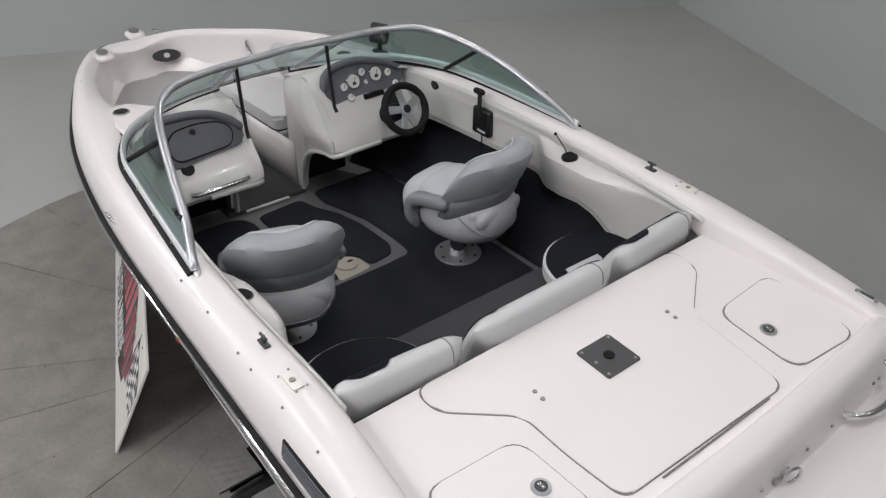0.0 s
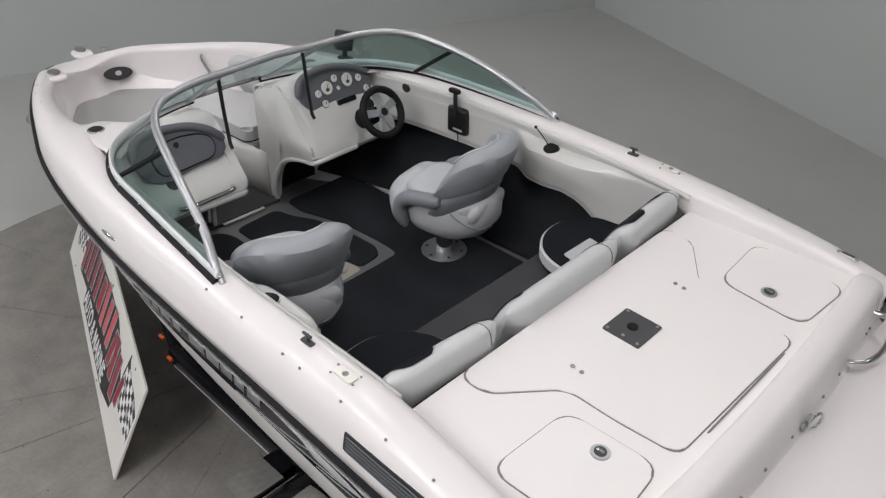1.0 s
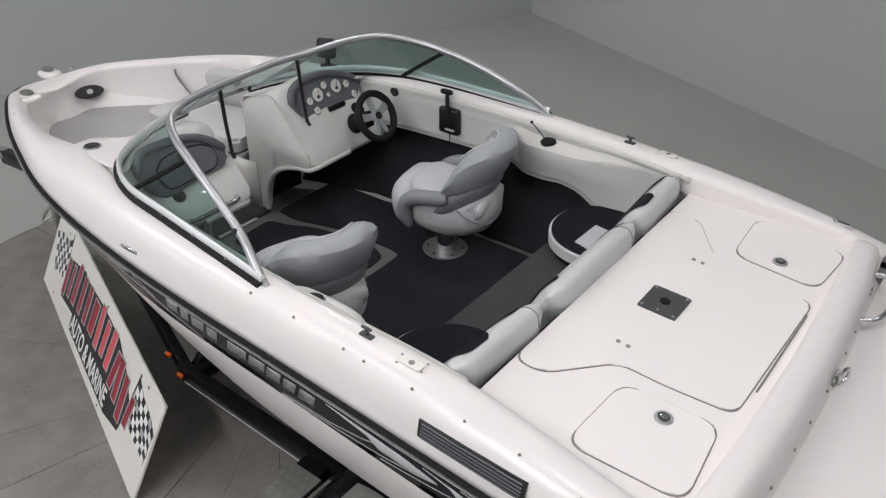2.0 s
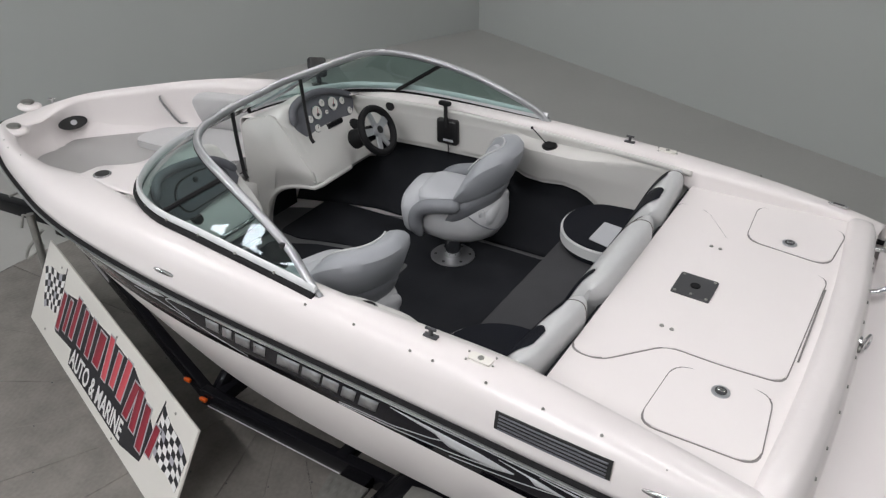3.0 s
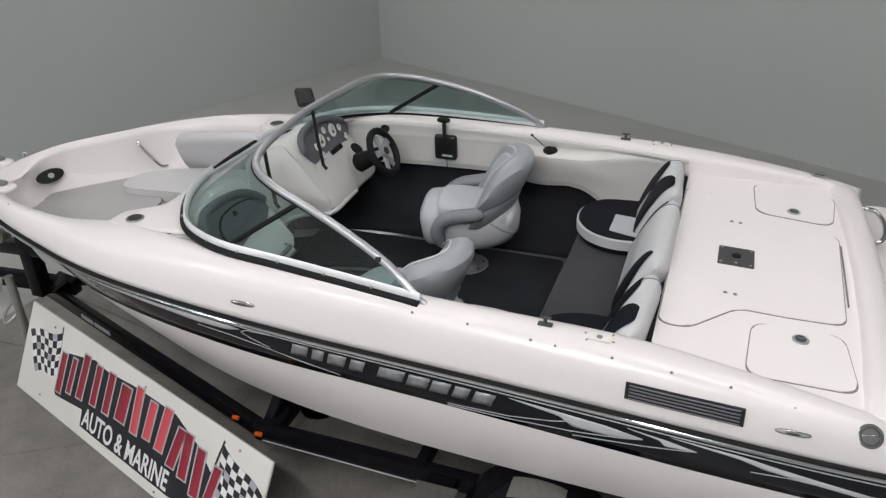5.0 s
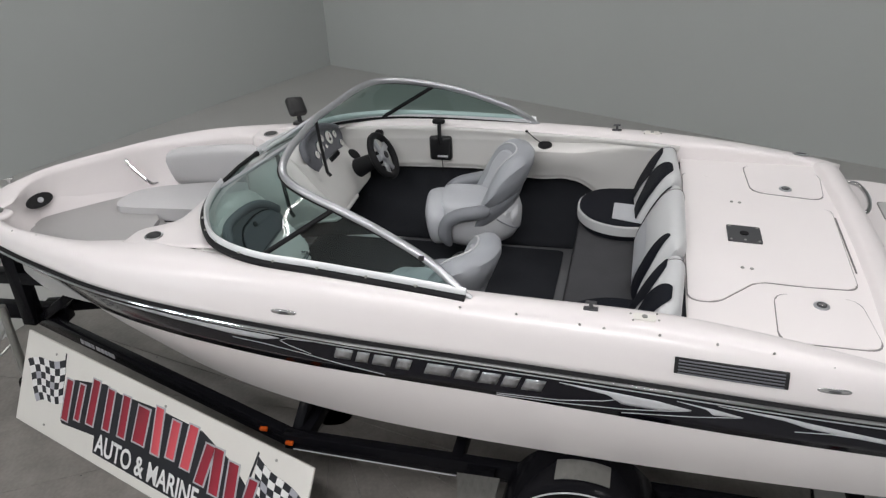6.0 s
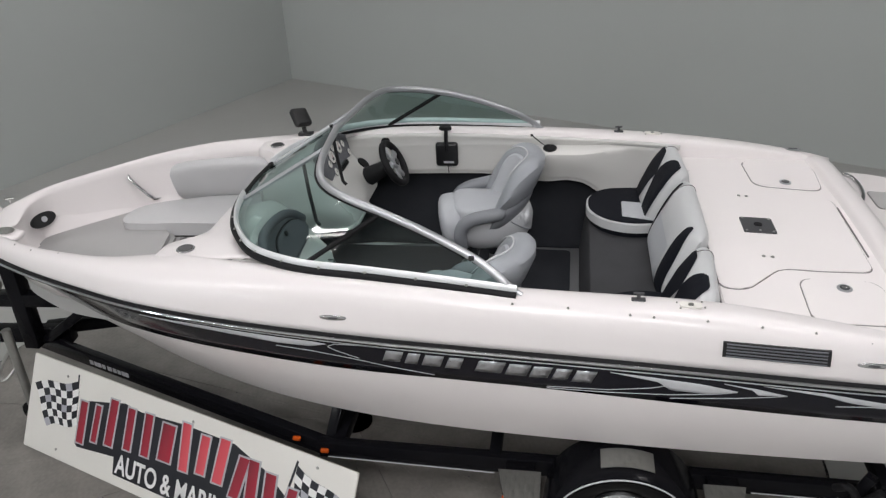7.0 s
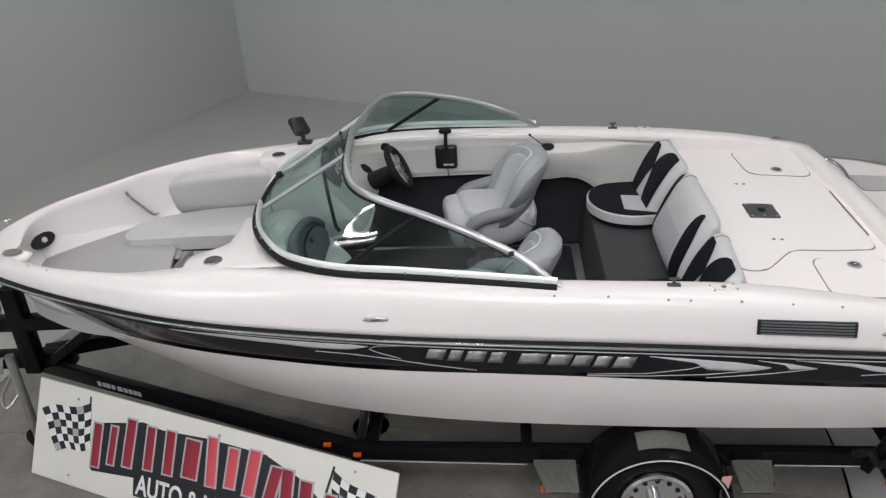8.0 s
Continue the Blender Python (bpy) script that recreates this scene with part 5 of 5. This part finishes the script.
part("jack_wheel", moved(disc(.075, .05, 24, .012), Matrix.Translation((-.09, -.36, .08)) @ pose(0, 0, 0, 90)), TYRE, jack, "small jack wheel")
part("safety_chain", tube(spline([(-.2, -.24, .50), (-.23, -.36, .40), (-.17, -.42, .36), (-.1, -.32, .44)], 18), .011, 6), GALV, trailer, "galvanised safety chain")
for x, y, z in ((1.92, -.852, .45), (2.09, -.905, .425)):
    part("marker_light", box(x, y, z, .045, .022, .022, .006), AMBER, trailer, "amber side marker lens")

x = .37
for wd, gap in ((.045, .012), (.035, .012), (.045, .012), (.04, .035), (.055, .01), (.045, .01), (.04, .01), (.035, .012), (.045, 0)):
    wd, gap = wd * .66, gap * .66
    f = (x - 2.10) / (-2.25)
    y = -(.86 - .80 * f) - .036
    ang = math.degrees(math.atan2(.80, -2.25)) + 180
    part("letter_block", moved(box(0, 0, 0, wd, .004, .030, 0), Matrix.Translation((x, y, .436)) @ pose(0, 0, 0, 0, 0, ang)), SIGNSILVER, trailer, smooth=False)
    x += wd + gap


def fender(s):
    """Round mudguard over the wheel, with tread-plate steps."""
    cx, cz = 3.64, .31
    rows = []
    for a in np.linspace(-12, 192, 29):
        q = radians(a)
        r0 = .372
        sec = [(r0 - .03, .90), (r0, .91), (r0 + .008, .97), (r0 + .012, 1.06), (r0 + .008, 1.14), (r0 - .002, 1.175), (r0 - .014, 1.196), (r0 - .045, 1.20)]
        rows.append([(cx + r * math.cos(q), s * y, cz + r * math.sin(q)) for r, y in sec])
    fd = part("fender", loft(rows), TRAILER, trailer, "glossy black round mudguard", solid=.006)
    part("edge_trim", tube([(cx + .348 * math.cos(radians(a)), s * 1.203, cz + .348 * math.sin(radians(a))) for a in np.linspace(-8, 188, 33)], .004, 6), SILVER, fd, "thin bright edge trim")
    rows = [[(cx + .389 * math.cos(radians(a)), s * y, cz + .389 * math.sin(radians(a))) for y in (1.03, 1.155)] for a in np.linspace(70, 107, 8)]
    part("tread_plate", loft(rows), DIAMOND, fd, "aluminium tread plate", solid=.004, smooth=False)
    for xa, xb in ((3.03, 3.245), (4.03, 4.23)):
        d = 1 if xa < 3.5 else -1
        st = slab([(xa, s * .985), (xb, s * .985), (xb, s * 1.20), (xa + .05, s * 1.20)] if d > 0 else [(xa, s * .985), (xb, s * .985), (xb - .05, s * 1.20), (xa, s * 1.20)], .45, .465)
        part("step_plate", st, DIAMOND, fd, "aluminium tread-plate step", smooth=False)
        part("step_bracket", box((xa + xb) / 2, s * 1.02, .415, .15, .24, .07, .008), TRAILER, fd)
    part("badge", moved(slab(rounded([(-.018, -.05), (.018, -.05), (.03, .05), (-.022, .05)], .01), 0, .003), Matrix.Translation((3.945, s * 1.19, .50)) @ pose(0, 0, 0, 90 if s < 0 else -90, 0, 10)), material("pink_badge", (.60, .32, .32), .4), fd, "small red and white badge")
    tyre = part("wheel", moved(tube([(.245 * math.cos(a), .245 * math.sin(a), 0) for a in np.linspace(0, 2 * math.pi, 49)[:-1]], .082, 14, loop=True), Matrix.Translation((cx, s * 1.06, .325)) @ pose(0, 0, 0, 90)), TYRE, trailer, "trailer wheel with a chrome spoked rim")
    rim_ = part("rim", moved(tube([(.165 * math.cos(a), .165 * math.sin(a), 0) for a in np.linspace(0, 2 * math.pi, 41)[:-1]], .022, 8, loop=True), Matrix.Translation((cx, s * 1.125, .325)) @ pose(0, 0, 0, 90)), CHROME, tyre, "chrome rim")
    part("hub", moved(disc(.16, .03, 32, .006), Matrix.Translation((cx, s * 1.10, .325)) @ pose(0, 0, 0, 90)), CHROME, tyre)
    part("centre_cap", moved(disc(.045, .07, 20, .012), Matrix.Translation((cx, s * 1.135, .325)) @ pose(0, 0, 0, 90)), CHROME, tyre)
    for k in range(12):
        a = math.pi / 6 * k
        part("vent_hole", moved(disc(.013, .006, 10), Matrix.Translation((cx + .12 * math.cos(a), s * 1.117, .325 + .12 * math.sin(a))) @ pose(0, 0, 0, 90)), RUBBER, tyre)
    part("reflector", box(3.085, s * 1.146, .42, .05, .012, .05, .006), AMBER, trailer, "amber reflector")


fender(-1)
fender(1)
for s in (-1, 1):
    tl = part("tail_light", box(4.78, s * 1.03, .47, .06, .14, .10, .012), TRAILER, trailer, "black tail light housing")
    part("lens", box(4.765, s * 1.105, .44, .05, .012, .05, .006), REDLENS, tl, "red lens")
    part("guide_post", beam((4.70, s * .98, .40), (4.76, s * 1.02, .62), .05, .05), TRAILER, trailer, "black guide bracket")
    part("strap", tube(spline([(4.62, s * 1.0, .52), (4.66, s * 1.06, .58), (4.72, s * 1.06, .50), (4.78, s * 1.10, .60)], 16), .02, 8), RUBBER, trailer, "black tie-down strap")
motor = part("outdrive", join(box(5.25, 0, .75, .35, .22, .3, .05, 3), box(5.35, 0, .45, .22, .08, .45, .03, 3)), PLASTIC, boat, "black sterndrive leg")
part("skeg", box(5.42, 0, .24, .3, .05, .06, .02), PLASTIC, motor)

# ---------------------------------------------------------------- sign board
bl, br, tl_ = Vector((-.035, -.60, .004)), Vector((2.264, -1.42, .004)), Vector((.085, -.36, .540))
ux = (br - bl).normalized()
vy = (tl_ - bl)
vy = (vy - ux * vy.dot(ux)).normalized()
wz = ux.cross(vy)
SIGN = Matrix.Translation(bl) @ Matrix((ux, vy, wz)).transposed().to_4x4()
SW, SH = 2.44, .60
sign = thing("sign_board", bl, "white painted advertising board with red lettering and chequered flags", "sign")
part("board", moved(slab(rounded([(0, 0), (SW, 0), (SW, SH), (0, SH)], .006, 2), -.012, 0, .002, 1), SIGN), SIGNWHITE, sign, "white painted sheet", smooth=False)


def on_sign(outline, z, nm, mat, label="", thick=.0012):
    return part(nm, moved(slab(outline, z, z + thick), SIGN), mat, sign, label, smooth=False)


def flag(tl, tr, br_, bl_, cols, rows_, wave):
    """A waving chequered flag printed between four corners."""
    def at(u, v):
        x = (tl[0] * (1 - u) + tr[0] * u) * (1 - v) + (bl_[0] * (1 - u) + br_[0] * u) * v
        y = (tl[1] * (1 - u) + tr[1] * u) * (1 - v) + (bl_[1] * (1 - u) + br_[1] * u) * v
        return x + wave * .5 * math.sin(2 * math.pi * v), y + wave * math.sin(2 * math.pi * u)
    n = cols * 2
    edge = [at(k / n, 0) for k in range(n + 1)] + [at(1, k / n) for k in range(1, n + 1)] + [at(1 - k / n, 1) for k in range(1, n + 1)] + [at(0, 1 - k / n) for k in range(1, n)]
    fl = on_sign(edge[::-1], .0005, "flag", NAVY, "black and white chequered flag")
    for i in range(cols):
        for j in range(rows_):
            if (i + j) % 2:
                a, b, c, d = i / cols, (i + 1) / cols, j / rows_, (j + 1) / rows_
                o = [at(a, c), at((a + b) / 2, c), at(b, c), at(b, d), at((a + b) / 2, d), at(a, d)]
                part("check", moved(slab(o[::-1], .0022, .003), SIGN), SIGNGREY if (i * 3 + j) % 5 == 0 else SIGNINK, fl, smooth=False)
    return fl


SIGNGREY = material("grey_sign_paint", (0.36, 0.36, 0.40), 0.4, vary=0.2, scale=9)
flag((.036, .415), (.415, .525), (.455, .262), (.19, .178), 7, 6, .014)
flag((2.08, .525), (2.425, .41), (2.40, .21), (2.085, .255), 7, 6, -.012)
on_sign([(2.025, .33), (2.04, .325), (2.084, .545), (2.072, .55)], .0005, "flag_pole", NAVY)
on_sign([(.425, .30), (.440, .30), (.420, .565), (.408, .565)], .0005, "flag_pole", NAVY)
# dark drop shadow behind the word
on_sign([(.455, .145), (.475, .130), (.79, .165), (.80, .062), (1.735, .062), (1.985, .118), (2.05, .33), (1.90, .43), (1.80, .46), (1.66, .51), (1.29, .51), (.96, .485), (.82, .50), (.70, .47), (.47, .42)], .0004, "shadow_block", NAVY, "black drop shadow")
# the name, as plain bars in its colours: left edge, width, foot, top and lean of each
for x, wd, foot_, top_, lean in ((.452, .080, .150, .432, .004), (.575, .066, .190, .440, .012), (.690, .084, .205, .510, .012), (.845, .078, .225, .498, .004), (.985, .082, .232, .505, .002), (1.118, .118, .250, .490, .010),
                                 (1.285, .084, .240, .535, -.012), (1.408, .084, .262, .505, .010), (1.530, .090, .250, .528, .024), (1.655, .088, .212, .470, .044), (1.770, .090, .196, .474, -.006), (1.890, .092, .150, .440, -.008), (2.010, .080, .190, .405, .030)):
    o = [(x, foot_), (x + wd, foot_ + .004), (x + wd + lean, top_), (x + lean, top_ - .004)]
    nb = on_sign(o, .0024, "name_block", SIGNSILVER, "red bar with a silver edge", .001)
    k = .012
    part("fill", moved(slab([(x + k, foot_ + k), (x + wd - k, foot_ + k), (x + wd + lean - k, top_ - k), (x + lean + k, top_ - k)], .0040, .0048), SIGN), RED_BRIGHT if 1.2 < x < 1.6 else RED, nb, "red fill", smooth=False)


def words(text, x, y, wide, high, z, mat, nm):
    """Text that fills a box on the sign."""
    cu = bpy.data.curves.new(nm, "FONT")
    cu.body, cu.size, cu.extrude = text, .16, .0008
    cu.offset = .003
    ob = bpy.data.objects.new("tmp_text", cu)
    me = bpy.data.meshes.new_from_object(ob)
    bpy.data.objects.remove(ob)
    bm = bmesh.new()
    bm.from_mesh(me)
    bpy.data.meshes.remove(me)
    x0, x1 = min(v.co.x for v in bm.verts), max(v.co.x for v in bm.verts)
    y0, y1 = min(v.co.y for v in bm.verts), max(v.co.y for v in bm.verts)
    moved(bm, Matrix.Translation((x, y, z)) @ Matrix.Diagonal((wide / (x1 - x0), high / (y1 - y0), 1, 1)) @ Matrix.Translation((-x0, -y0, 0)))
    return part(nm, moved(bm, SIGN), mat, sign, smooth=False)


words("AUTO & MARINE", .813, .076, .90, .120, .0030, SIGNINK, "lettering")
for x, y in ((.32, .53), (1.35, .545), (.30, .06), (2.2, .55), (1.62, .03)):
    part("screw_head", moved(disc(.008, .004, 10), SIGN @ Matrix.Translation((x, y, .002))), GALV, sign)
